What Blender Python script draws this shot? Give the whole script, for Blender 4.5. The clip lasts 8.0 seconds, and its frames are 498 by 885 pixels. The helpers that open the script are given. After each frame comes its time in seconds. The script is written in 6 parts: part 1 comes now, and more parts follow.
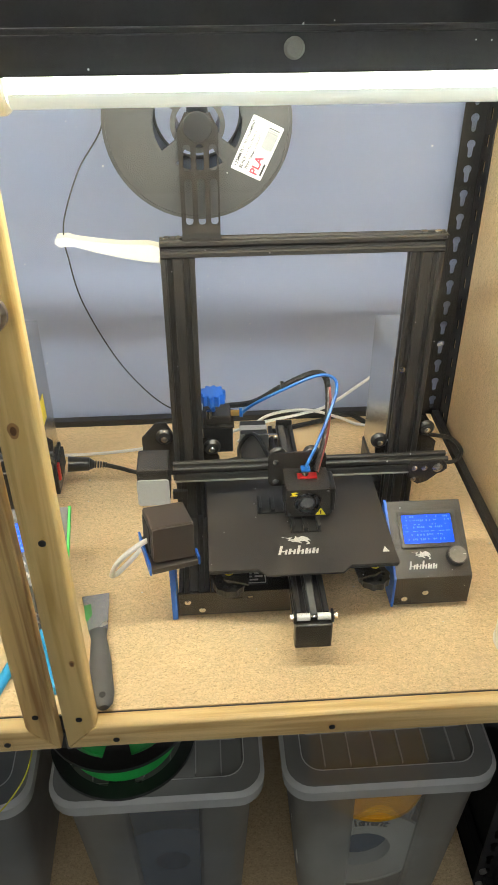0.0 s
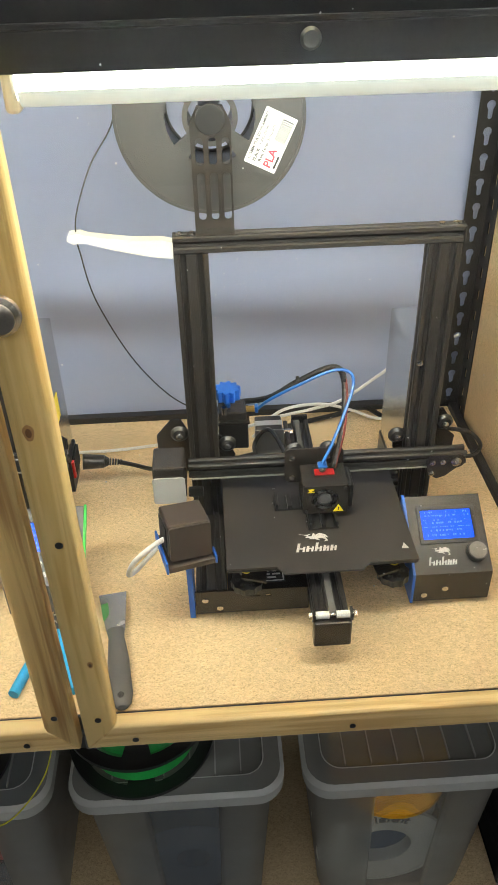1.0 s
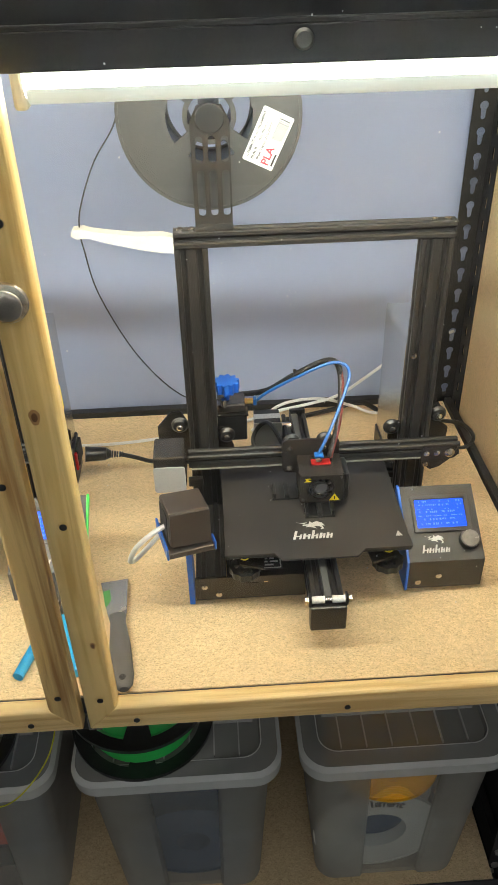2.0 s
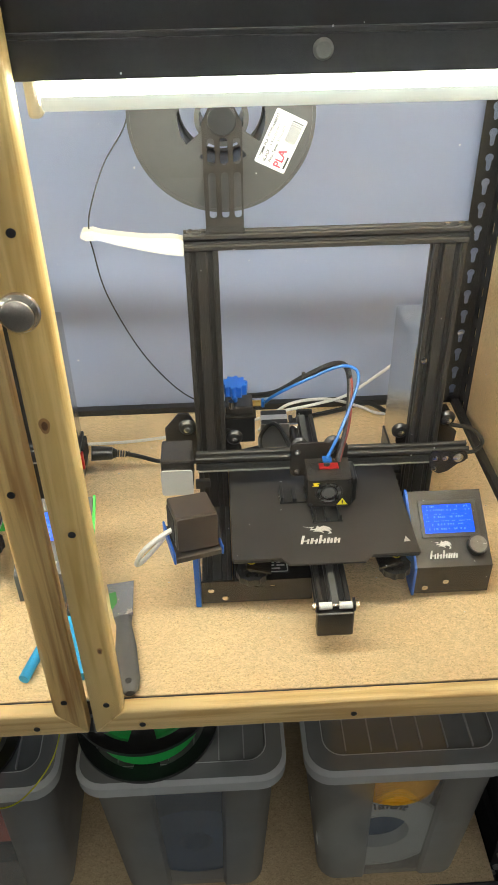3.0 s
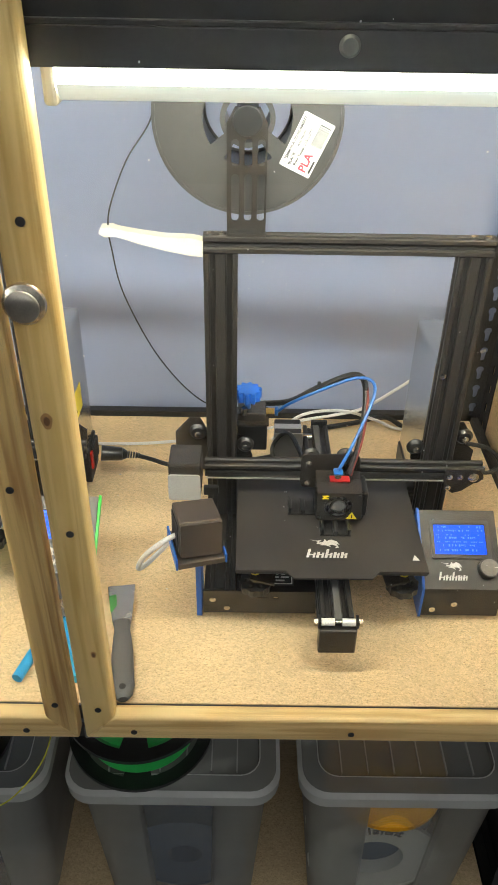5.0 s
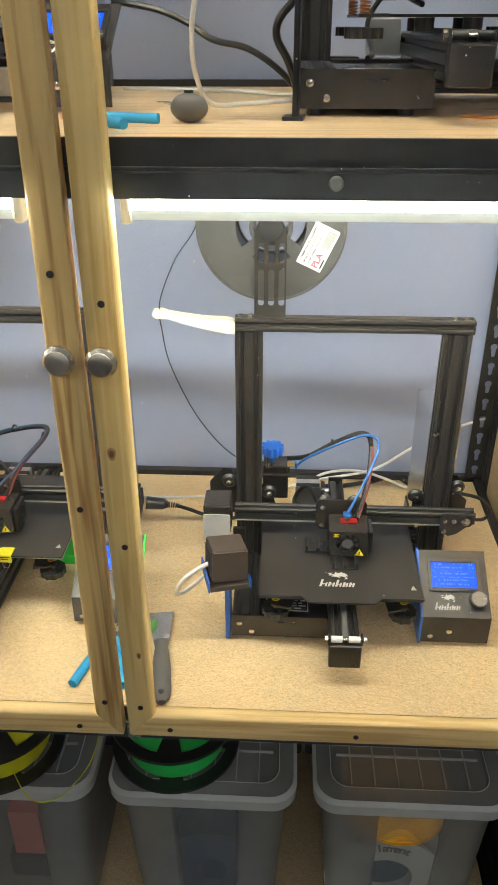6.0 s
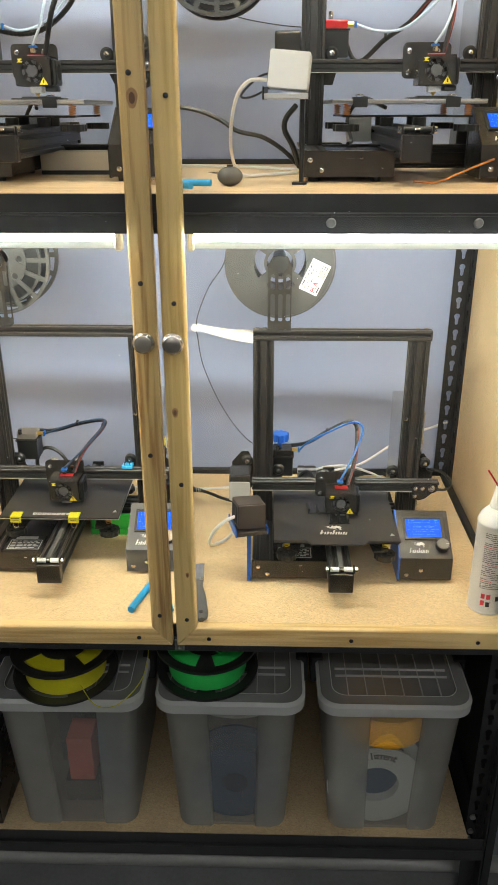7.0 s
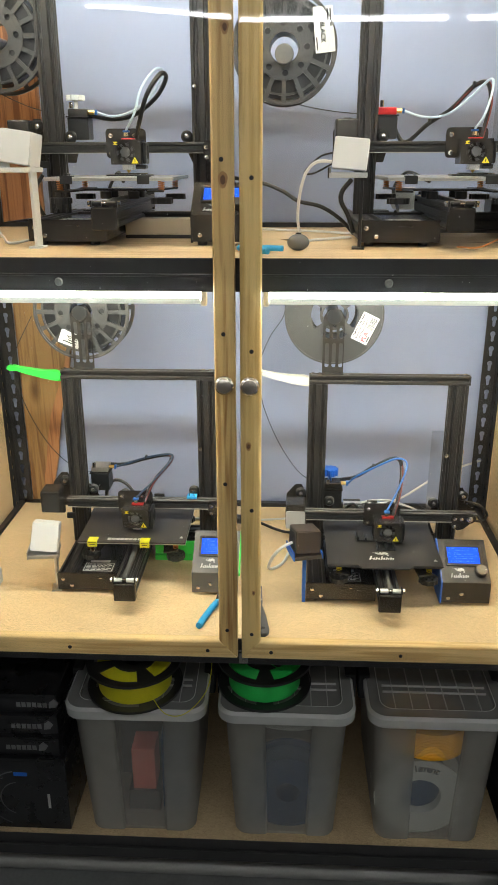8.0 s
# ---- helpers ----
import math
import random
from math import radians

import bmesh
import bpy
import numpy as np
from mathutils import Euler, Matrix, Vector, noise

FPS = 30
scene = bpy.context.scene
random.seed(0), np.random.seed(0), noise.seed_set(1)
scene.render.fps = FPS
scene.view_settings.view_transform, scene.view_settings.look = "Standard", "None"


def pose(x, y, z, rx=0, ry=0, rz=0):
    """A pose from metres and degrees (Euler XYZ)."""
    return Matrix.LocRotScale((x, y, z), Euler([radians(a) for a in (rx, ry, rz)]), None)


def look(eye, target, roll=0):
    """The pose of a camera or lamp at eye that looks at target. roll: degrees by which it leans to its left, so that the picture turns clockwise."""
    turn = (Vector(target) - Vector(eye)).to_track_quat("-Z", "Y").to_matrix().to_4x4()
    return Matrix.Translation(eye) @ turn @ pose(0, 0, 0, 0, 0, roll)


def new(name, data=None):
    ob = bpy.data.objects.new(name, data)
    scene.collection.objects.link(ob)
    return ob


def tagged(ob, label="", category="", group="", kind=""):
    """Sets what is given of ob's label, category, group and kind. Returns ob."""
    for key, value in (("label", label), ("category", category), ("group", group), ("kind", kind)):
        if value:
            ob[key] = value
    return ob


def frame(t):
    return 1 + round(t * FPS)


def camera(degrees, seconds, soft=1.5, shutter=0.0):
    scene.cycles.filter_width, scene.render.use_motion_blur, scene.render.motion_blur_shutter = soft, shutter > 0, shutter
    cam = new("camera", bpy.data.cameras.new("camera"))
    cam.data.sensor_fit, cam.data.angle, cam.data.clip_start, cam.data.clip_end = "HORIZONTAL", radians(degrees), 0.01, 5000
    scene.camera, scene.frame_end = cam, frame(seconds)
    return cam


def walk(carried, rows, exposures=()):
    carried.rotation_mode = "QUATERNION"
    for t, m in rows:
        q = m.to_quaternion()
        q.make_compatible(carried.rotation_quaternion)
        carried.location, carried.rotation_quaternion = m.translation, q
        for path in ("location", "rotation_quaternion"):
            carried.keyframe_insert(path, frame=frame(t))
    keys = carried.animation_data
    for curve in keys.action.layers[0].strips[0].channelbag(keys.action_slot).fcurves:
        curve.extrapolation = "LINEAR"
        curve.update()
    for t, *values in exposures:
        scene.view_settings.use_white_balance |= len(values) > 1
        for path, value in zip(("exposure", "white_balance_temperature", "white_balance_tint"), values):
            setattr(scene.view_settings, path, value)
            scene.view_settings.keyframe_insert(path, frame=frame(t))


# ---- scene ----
cam = camera(35.9, 8.0, soft=0.9)
METRES, EYE, TILT, LEAN, TURN = 1.0, 1.6, 0.0, 0.0, -4.8
PATH = [
    (0, (0.182, -0.546, 1.49), (0.282, 1.099, 0.357), -0.3),
    (0.5, (0.181, -0.537, 1.486), (0.263, 1.101, 0.341), -1.1),
    (1, (0.178, -0.533, 1.49), (0.245, 1.101, 0.338), -1.6),
    (1.5, (0.182, -0.555, 1.503), (0.241, 1.077, 0.35), -1.8),
    (1.7, (0.181, -0.565, 1.494), (0.246, 1.074, 0.348), -1.6),
    (2.8, (0.177, -0.553, 1.491), (0.234, 1.081, 0.340), -1.5),
    (3, (0.172, -0.549, 1.504), (0.232, 1.074, 0.336), -1.1),
    (3.5, (0.175, -0.556, 1.502), (0.221, 1.076, 0.346), -0.4),
    (4, (0.177, -0.553, 1.498), (0.217, 1.079, 0.343), 0.3),
    (4.2, (0.175, -0.554, 1.498), (0.220, 1.081, 0.346), 0.8),
    (5.3, (0.198, -0.530, 1.490), (0.158, 1.108, 0.343), 1.1),
    (5.5, (0.209, -0.535, 1.497), (0.121, 1.126, 0.387), 0.7),
    (6, (0.204, -0.72, 1.548), (0.116, 1.031, 0.588), -0.1),
    (6.5, (0.127, -1.023, 1.566), (0.105, 0.786, 0.713), -0.5),
    (7, (0.16, -1.102, 1.565), (0.113, 0.732, 0.768), -0.1),
    (7.5, (0.162, -1.133, 1.576), (0.028, 0.709, 0.808), -0.0),
    (8, (0.078, -1.262, 1.607), (-0.01, 0.613, 0.917), -0.1),
]
walk(cam, [(t, look(eye, target, roll)) for t, eye, target, roll in PATH], ((0, 0.0), (6, 0.0), (6.5, 0.1), (7.5, 0.1), (8, 0.0)))

# ---- world and lights ----
world = bpy.data.worlds.new("world")
scene.world = world
world.use_nodes = True
world.node_tree.nodes["Background"].inputs[0].default_value = (0.5, 0.52, 0.55, 1)
world.node_tree.nodes["Background"].inputs[1].default_value = 0.02
LED_POWER = 83.0
ROOM_LED_POWER = 35.0
scene.view_settings.exposure = 0.0


# ---- materials ----
def mat(name, color=(0.5, 0.5, 0.5), rough=0.5, metal=0.0, var=0.12, scale=30.0, bump=0.0, fine=0.0,
        emit=None, power=0.0, spec=0.5, coat=0.0):
    """Principled material with two scales of uneven colour and roughness and a fine relief."""
    m = bpy.data.materials.new(name)
    m.use_nodes = True
    nt = m.node_tree
    b = nt.nodes["Principled BSDF"]
    b.inputs["Metallic"].default_value = metal
    b.inputs["Specular IOR Level"].default_value = spec
    b.inputs["Coat Weight"].default_value = coat
    tc = nt.nodes.new("ShaderNodeTexCoord")
    n1 = nt.nodes.new("ShaderNodeTexNoise")
    n1.inputs["Scale"].default_value = scale
    n1.inputs["Detail"].default_value = 6
    nt.links.new(tc.outputs["Object"], n1.inputs["Vector"])
    n2 = nt.nodes.new("ShaderNodeTexNoise")
    n2.inputs["Scale"].default_value = scale * 14
    n2.inputs["Detail"].default_value = 3
    nt.links.new(tc.outputs["Object"], n2.inputs["Vector"])
    mx = nt.nodes.new("ShaderNodeMix")
    mx.data_type = "FLOAT"
    mx.inputs[0].default_value = 0.4
    nt.links.new(n1.outputs[0], mx.inputs[2])
    nt.links.new(n2.outputs[0], mx.inputs[3])
    ramp = nt.nodes.new("ShaderNodeValToRGB")
    ramp.color_ramp.elements[0].position = 0.3
    ramp.color_ramp.elements[1].position = 0.7
    ramp.color_ramp.elements[0].color = (*[max(0, c * (1 - var)) for c in color], 1)
    ramp.color_ramp.elements[1].color = (*[min(1, c * (1 + var)) for c in color], 1)
    nt.links.new(mx.outputs[0], ramp.inputs[0])
    nt.links.new(ramp.outputs[0], b.inputs["Base Color"])
    mr = nt.nodes.new("ShaderNodeMapRange")
    mr.inputs[3].default_value = max(0.02, rough * 0.82)
    mr.inputs[4].default_value = min(1, rough * 1.18)
    nt.links.new(n1.outputs[0], mr.inputs[0])
    nt.links.new(mr.outputs[0], b.inputs["Roughness"])
    if bump:
        bp = nt.nodes.new("ShaderNodeBump")
        bp.inputs["Strength"].default_value = bump
        bp.inputs["Distance"].default_value = 0.001
        n3 = nt.nodes.new("ShaderNodeTexNoise")
        n3.inputs["Scale"].default_value = fine or scale * 20
        n3.inputs["Detail"].default_value = 4
        nt.links.new(tc.outputs["Object"], n3.inputs["Vector"])
        nt.links.new(n3.outputs[0], bp.inputs["Height"])
        nt.links.new(bp.outputs[0], b.inputs["Normal"])
    if emit:
        b.inputs["Emission Color"].default_value = (*emit, 1)
        b.inputs["Emission Strength"].default_value = power
    return m


def chipboard(name, tone=1.0):
    """Raw particle board: pressed chips of several tans with dark flecks."""
    m = bpy.data.materials.new(name)
    m.use_nodes = True
    nt = m.node_tree
    b = nt.nodes["Principled BSDF"]
    b.inputs["Roughness"].default_value = 0.62
    b.inputs["Specular IOR Level"].default_value = 0.3
    tc = nt.nodes.new("ShaderNodeTexCoord")
    mp = nt.nodes.new("ShaderNodeMapping")
    mp.inputs["Rotation"].default_value = (0.2, 0.15, 0.12)
    mp.inputs["Scale"].default_value = (0.8, 1.15, 1.0)
    nt.links.new(tc.outputs["Object"], mp.inputs[0])
    vo = nt.nodes.new("ShaderNodeTexVoronoi")
    vo.inputs["Scale"].default_value = 330
    vo.inputs["Randomness"].default_value = 1
    nz = nt.nodes.new("ShaderNodeTexNoise")
    nz.inputs["Scale"].default_value = 500
    nz.inputs["Detail"].default_value = 6
    nz.inputs["Roughness"].default_value = 0.7
    big = nt.nodes.new("ShaderNodeTexNoise")
    big.inputs["Scale"].default_value = 5
    big.inputs["Detail"].default_value = 4
    for n in (vo, nz, big):
        nt.links.new(mp.outputs[0], n.inputs["Vector"])
    r1 = nt.nodes.new("ShaderNodeValToRGB")
    e = r1.color_ramp.elements
    e[0].position, e[0].color = 0.33, (0.47 * tone, 0.335 * tone, 0.175 * tone, 1)
    e[1].position, e[1].color = 0.64, (0.85 * tone, 0.655 * tone, 0.40 * tone, 1)
    mid = r1.color_ramp.elements.new(0.42)
    mid.color = (0.71 * tone, 0.535 * tone, 0.305 * tone, 1)
    nt.links.new(nz.outputs[0], r1.inputs[0])
    sep = nt.nodes.new("ShaderNodeSeparateColor")
    nt.links.new(vo.outputs["Color"], sep.inputs[0])
    r2 = nt.nodes.new("ShaderNodeValToRGB")
    r2.color_ramp.elements[0].position, r2.color_ramp.elements[0].color = 0.0, (0.88, 0.87, 0.85, 1)
    r2.color_ramp.elements[1].position, r2.color_ramp.elements[1].color = 1.0, (1.08, 1.07, 1.06, 1)
    nt.links.new(sep.outputs[0], r2.inputs[0])
    m1 = nt.nodes.new("ShaderNodeMix")
    m1.data_type, m1.blend_type = "RGBA", "MULTIPLY"
    m1.inputs[0].default_value = 1
    nt.links.new(r1.outputs[0], m1.inputs[6])
    nt.links.new(r2.outputs[0], m1.inputs[7])
    r3 = nt.nodes.new("ShaderNodeValToRGB")
    r3.color_ramp.elements[0].position, r3.color_ramp.elements[0].color = 0.3, (0.88, 0.87, 0.85, 1)
    r3.color_ramp.elements[1].position, r3.color_ramp.elements[1].color = 0.7, (1.06, 1.06, 1.06, 1)
    nt.links.new(big.outputs[0], r3.inputs[0])
    m2 = nt.nodes.new("ShaderNodeMix")
    m2.data_type, m2.blend_type = "RGBA", "MULTIPLY"
    m2.inputs[0].default_value = 1
    nt.links.new(m1.outputs[2], m2.inputs[6])
    nt.links.new(r3.outputs[0], m2.inputs[7])
    sp = nt.nodes.new("ShaderNodeTexVoronoi")
    sp.inputs["Scale"].default_value = 300
    nt.links.new(mp.outputs[0], sp.inputs["Vector"])
    gate = nt.nodes.new("ShaderNodeSeparateColor")
    nt.links.new(sp.outputs["Color"], gate.inputs[0])
    thr = nt.nodes.new("ShaderNodeMath")
    thr.operation = "MULTIPLY"
    thr.inputs[1].default_value = 0.34
    nt.links.new(gate.outputs[1], thr.inputs[0])
    cut = nt.nodes.new("ShaderNodeMapRange")
    cut.inputs[1].default_value, cut.inputs[2].default_value = -0.02, 0.05
    cut.inputs[3].default_value, cut.inputs[4].default_value = 0.0, 0.5
    dif = nt.nodes.new("ShaderNodeMath")
    dif.operation = "SUBTRACT"
    nt.links.new(thr.outputs[0], dif.inputs[0])
    nt.links.new(sp.outputs["Distance"], dif.inputs[1])
    nt.links.new(dif.outputs[0], cut.inputs[0])
    m3 = nt.nodes.new("ShaderNodeMix")
    m3.data_type = "RGBA"
    nt.links.new(cut.outputs[0], m3.inputs[0])
    nt.links.new(m2.outputs[2], m3.inputs[6])
    m3.inputs[7].default_value = (0.30 * tone, 0.19 * tone, 0.085 * tone, 1)
    nt.links.new(m3.outputs[2], b.inputs["Base Color"])
    bp = nt.nodes.new("ShaderNodeBump")
    bp.inputs["Strength"].default_value = 0.25
    bp.inputs["Distance"].default_value = 0.0008
    nt.links.new(nz.outputs[0], bp.inputs["Height"])
    nt.links.new(bp.outputs[0], b.inputs["Normal"])
    return m


def pine(name, axis, tone=(0.72, 0.525, 0.215), dark=(0.42, 0.26, 0.085), seed=0.0, rough=0.5):
    """Planed pine with growth lines along an axis (0, 1 or 2), knots and slight mottling."""
    m = bpy.data.materials.new(name)
    m.use_nodes = True
    nt = m.node_tree
    b = nt.nodes["Principled BSDF"]
    b.inputs["Roughness"].default_value = rough
    tc = nt.nodes.new("ShaderNodeTexCoord")
    mp = nt.nodes.new("ShaderNodeMapping")
    sc = [42.0, 42.0, 42.0]
    sc[axis] = 1.6
    mp.inputs["Scale"].default_value = sc
    mp.inputs["Location"].default_value = (seed, seed * 0.7, seed * 1.3)
    nt.links.new(tc.outputs["Object"], mp.inputs[0])
    warp = nt.nodes.new("ShaderNodeTexNoise")
    warp.inputs["Scale"].default_value = 0.8
    warp.inputs["Detail"].default_value = 2
    nt.links.new(mp.outputs[0], warp.inputs["Vector"])
    wv = nt.nodes.new("ShaderNodeTexNoise")
    wv.inputs["Scale"].default_value = 2.2
    wv.inputs["Detail"].default_value = 3
    wv.inputs["Distortion"].default_value = 0.6
    nt.links.new(mp.outputs[0], wv.inputs["Vector"])
    ramp = nt.nodes.new("ShaderNodeValToRGB")
    e = ramp.color_ramp.elements
    e[0].position, e[0].color = 0.36, (*dark, 1)
    e[1].position, e[1].color = 0.52, (*tone, 1)
    extra = ramp.color_ramp.elements.new(0.75)
    extra.color = (tone[0] * 1.1, tone[1] * 1.1, tone[2] * 1.15, 1)
    nt.links.new(wv.outputs[0], ramp.inputs[0])
    kn = nt.nodes.new("ShaderNodeTexVoronoi")
    kmap = nt.nodes.new("ShaderNodeMapping")
    ks = [11.0, 11.0, 11.0]
    ks[axis] = 4.2
    kmap.inputs["Scale"].default_value = ks
    kmap.inputs["Location"].default_value = (seed * 2.1 + 0.4, seed, seed + 0.37)
    nt.links.new(tc.outputs["Object"], kmap.inputs[0])
    kn.inputs["Scale"].default_value = 0.8
    nt.links.new(kmap.outputs[0], kn.inputs["Vector"])
    kr = nt.nodes.new("ShaderNodeValToRGB")
    kr.color_ramp.elements[0].position, kr.color_ramp.elements[0].color = 0.05, (0.22, 0.10, 0.035, 1)
    kr.color_ramp.elements[1].position, kr.color_ramp.elements[1].color = 0.16, (1, 1, 1, 1)
    nt.links.new(kn.outputs["Distance"], kr.inputs[0])
    mul = nt.nodes.new("ShaderNodeMix")
    mul.data_type, mul.blend_type = "RGBA", "MULTIPLY"
    mul.inputs[0].default_value = 0.8
    nt.links.new(ramp.outputs[0], mul.inputs[6])
    nt.links.new(kr.outputs[0], mul.inputs[7])
    nt.links.new(mul.outputs[2], b.inputs["Base Color"])
    bp = nt.nodes.new("ShaderNodeBump")
    bp.inputs["Strength"].default_value = 0.15
    bp.inputs["Distance"].default_value = 0.001
    nt.links.new(wv.outputs[0], bp.inputs["Height"])
    nt.links.new(bp.outputs[0], b.inputs["Normal"])
    return m


def clear_sheet(name, gloss=1.0, tint=(1, 1, 1), rough=0.03):
    """Thin clear sheet: lets light through and mirrors by its angle."""
    m = bpy.data.materials.new(name)
    m.use_nodes = True
    nt = m.node_tree
    nt.nodes.remove(nt.nodes["Principled BSDF"])
    out = nt.nodes["Material Output"]
    tr = nt.nodes.new("ShaderNodeBsdfTransparent")
    tr.inputs[0].default_value = (*tint, 1)
    gl = nt.nodes.new("ShaderNodeBsdfGlossy")
    gl.inputs["Roughness"].default_value = rough
    gl.inputs[0].default_value = (gloss, gloss, gloss, 1)
    fr = nt.nodes.new("ShaderNodeFresnel")
    fr.inputs[0].default_value = 1.46
    mx = nt.nodes.new("ShaderNodeMixShader")
    nt.links.new(fr.outputs[0], mx.inputs[0])
    nt.links.new(tr.outputs[0], mx.inputs[1])
    nt.links.new(gl.outputs[0], mx.inputs[2])
    nt.links.new(mx.outputs[0], out.inputs[0])
    return m


def frosted(name, color, clear=0.4, rough=0.35):
    """Milky translucent plastic."""
    m = bpy.data.materials.new(name)
    m.use_nodes = True
    nt = m.node_tree
    b = nt.nodes["Principled BSDF"]
    b.inputs["Base Color"].default_value = (*color, 1)
    b.inputs["Roughness"].default_value = rough
    out = nt.nodes["Material Output"]
    tc = nt.nodes.new("ShaderNodeTexCoord")
    nz = nt.nodes.new("ShaderNodeTexNoise")
    nz.inputs["Scale"].default_value = 16
    nz.inputs["Detail"].default_value = 5
    nt.links.new(tc.outputs["Object"], nz.inputs["Vector"])
    mr = nt.nodes.new("ShaderNodeMapRange")
    mr.inputs[1].default_value, mr.inputs[2].default_value = 0.3, 0.7
    mr.inputs[3].default_value, mr.inputs[4].default_value = 1 - clear - 0.02, 1 - clear + 0.02
    nt.links.new(nz.outputs[0], mr.inputs[0])
    tr = nt.nodes.new("ShaderNodeBsdfTransparent")
    tl = nt.nodes.new("ShaderNodeBsdfTranslucent")
    tl.inputs[0].default_value = (*color, 1)
    half = nt.nodes.new("ShaderNodeMixShader")
    half.inputs[0].default_value = 0.3
    nt.links.new(b.outputs[0], half.inputs[1])
    nt.links.new(tl.outputs[0], half.inputs[2])
    mx = nt.nodes.new("ShaderNodeMixShader")
    nt.links.new(mr.outputs[0], mx.inputs[0])
    nt.links.new(tr.outputs[0], mx.inputs[1])
    nt.links.new(half.outputs[0], mx.inputs[2])
    nt.links.new(mx.outputs[0], out.inputs[0])
    return m


M_CHIP = chipboard("chipboard")
M_CHIP_SIDE = chipboard("chipboard_side", 0.95)
# the same chipboard at 0.70 of its tone, for the bottom shelf
M_CHIP_DARK = chipboard("darker_chipboard", 0.70)
M_PLY = pine("shelf_wood", 0, (0.70, 0.52, 0.31), (0.58, 0.40, 0.22), 4.0)
M_PINE_Z = pine("pine_upright", 2, (0.70, 0.53, 0.23), (0.56, 0.38, 0.13), 0.0)
M_PINE_Z2 = pine("pine_upright_b", 2, (0.62, 0.45, 0.19), (0.36, 0.20, 0.065), 3.3)
M_PINE_X = pine("pine_rail", 0, (0.78, 0.59, 0.28), (0.60, 0.40, 0.16), 1.7)
M_PLANK = pine("red_plank", 2, (0.40, 0.19, 0.085), (0.18, 0.07, 0.028), 7.1, 0.45)
M_SAP = pine("pale_sapwood", 2, (0.31, 0.19, 0.075), (0.17, 0.085, 0.03), 2.6, 0.5)
M_WALL = mat("wall_paint", (0.355, 0.405, 0.575), 0.62, var=0.03, scale=4, bump=0.12, fine=220)
M_STEEL = mat("black_steel", (0.022, 0.021, 0.021), 0.42, var=0.3, scale=25, bump=0.1, fine=500)
M_ANOD = mat("black_anodised", (0.029, 0.0265, 0.0245), 0.37, 0.12, var=0.05, scale=5)
M_POWDER = mat("black_powder_coat", (0.029, 0.025, 0.0215), 0.25, var=0.25, scale=30, bump=0.3, fine=1500)
M_BLACK = mat("black_plastic", (0.016, 0.0155, 0.015), 0.33, var=0.25, scale=40, bump=0.15, fine=900)
M_BELT = mat("grey_rubber_belt", (0.10, 0.10, 0.095), 0.5, var=0.1, scale=60)
M_MATT = mat("matt_black", (0.016, 0.016, 0.016), 0.7, var=0.2, scale=60, bump=0.2, fine=1200)
M_BED = mat("print_surface", (0.036, 0.032, 0.029), 0.46, var=0.4, scale=14, bump=0.35, fine=1800)
M_CHROME = mat("steel_bright", (0.62, 0.6, 0.57), 0.25, 1.0, var=0.1, scale=60)
M_NICKEL = mat("brushed_nickel", (0.62, 0.57, 0.50), 0.26, 0.95, var=0.12, scale=50)
M_ZINC = mat("dull_zinc", (0.50, 0.48, 0.44), 0.40, 0.75, var=0.12, scale=50)
M_BEAM_BOLT = mat("dull_bolt_zinc", (0.26, 0.26, 0.24), 0.36, 0.8, var=0.15, scale=60)
M_STRIPE_ROD = mat("dull_galvanised", (0.30, 0.29, 0.27), 0.62, 0.3, var=0.12, scale=20)
# darker, rougher nickel for the knob faces and the left feeder
M_NICKEL_FACE = mat("darker_nickel", (0.50, 0.45, 0.38), 0.42, 0.9, var=0.15, scale=50)
M_ALU = mat("aluminium_sheet", (0.62, 0.62, 0.61), 0.38, 0.9, var=0.08, scale=12, bump=0.1, fine=300)
M_BRASS = mat("brass", (0.70, 0.45, 0.14), 0.3, 1.0, var=0.1)
M_WHITE = mat("white_plastic", (0.78, 0.78, 0.76), 0.4, var=0.04, scale=20)
M_ARM = mat("cream_print", (0.58, 0.56, 0.49), 0.5, var=0.05, bump=0.2, fine=900)
M_KNOT = mat("pine_knot", (0.13, 0.058, 0.022), 0.5, var=0.3, scale=120)
M_KNOT_RIM = mat("pine_knot_rim", (0.36, 0.20, 0.075), 0.5, var=0.25, scale=90)
M_CABLE_W = mat("white_cable", (0.74, 0.73, 0.70), 0.5, var=0.05)
M_BLUE = mat("blue_plastic", (0.015, 0.12, 0.55), 0.4, var=0.12, bump=0.2, fine=900)
M_SKY = mat("light_blue_rubber", (0.03, 0.36, 0.72), 0.5, var=0.1)
M_TUBE = mat("blue_tube", (0.012, 0.12, 0.42), 0.3, var=0.1)
M_TUBE_D = mat("smoky_blue_tube", (0.03, 0.06, 0.11), 0.3, var=0.15)
M_PSU = mat("bright_aluminium_sheet", (0.66, 0.65, 0.62), 0.24, 1.0, var=0.06, scale=12, bump=0.05, fine=300)
M_DIAL = mat("turned_dark_metal", (0.20, 0.19, 0.18), 0.3, 0.9, var=0.25, scale=200)
M_TUBE_W = mat("pale_tube", (0.55, 0.68, 0.80), 0.3, var=0.06)
M_GREEN = mat("green_plastic", (0.03, 0.55, 0.06), 0.4, var=0.1, bump=0.2, fine=900)
M_FIL_G = mat("green_filament", (0.03, 0.52, 0.09), 0.35, var=0.15)
M_FIL_Y = mat("yellow_filament", (0.62, 0.58, 0.02), 0.35, var=0.12)
M_FIL_O = mat("orange_filament", (0.95, 0.46, 0.012), 0.4, var=0.1)
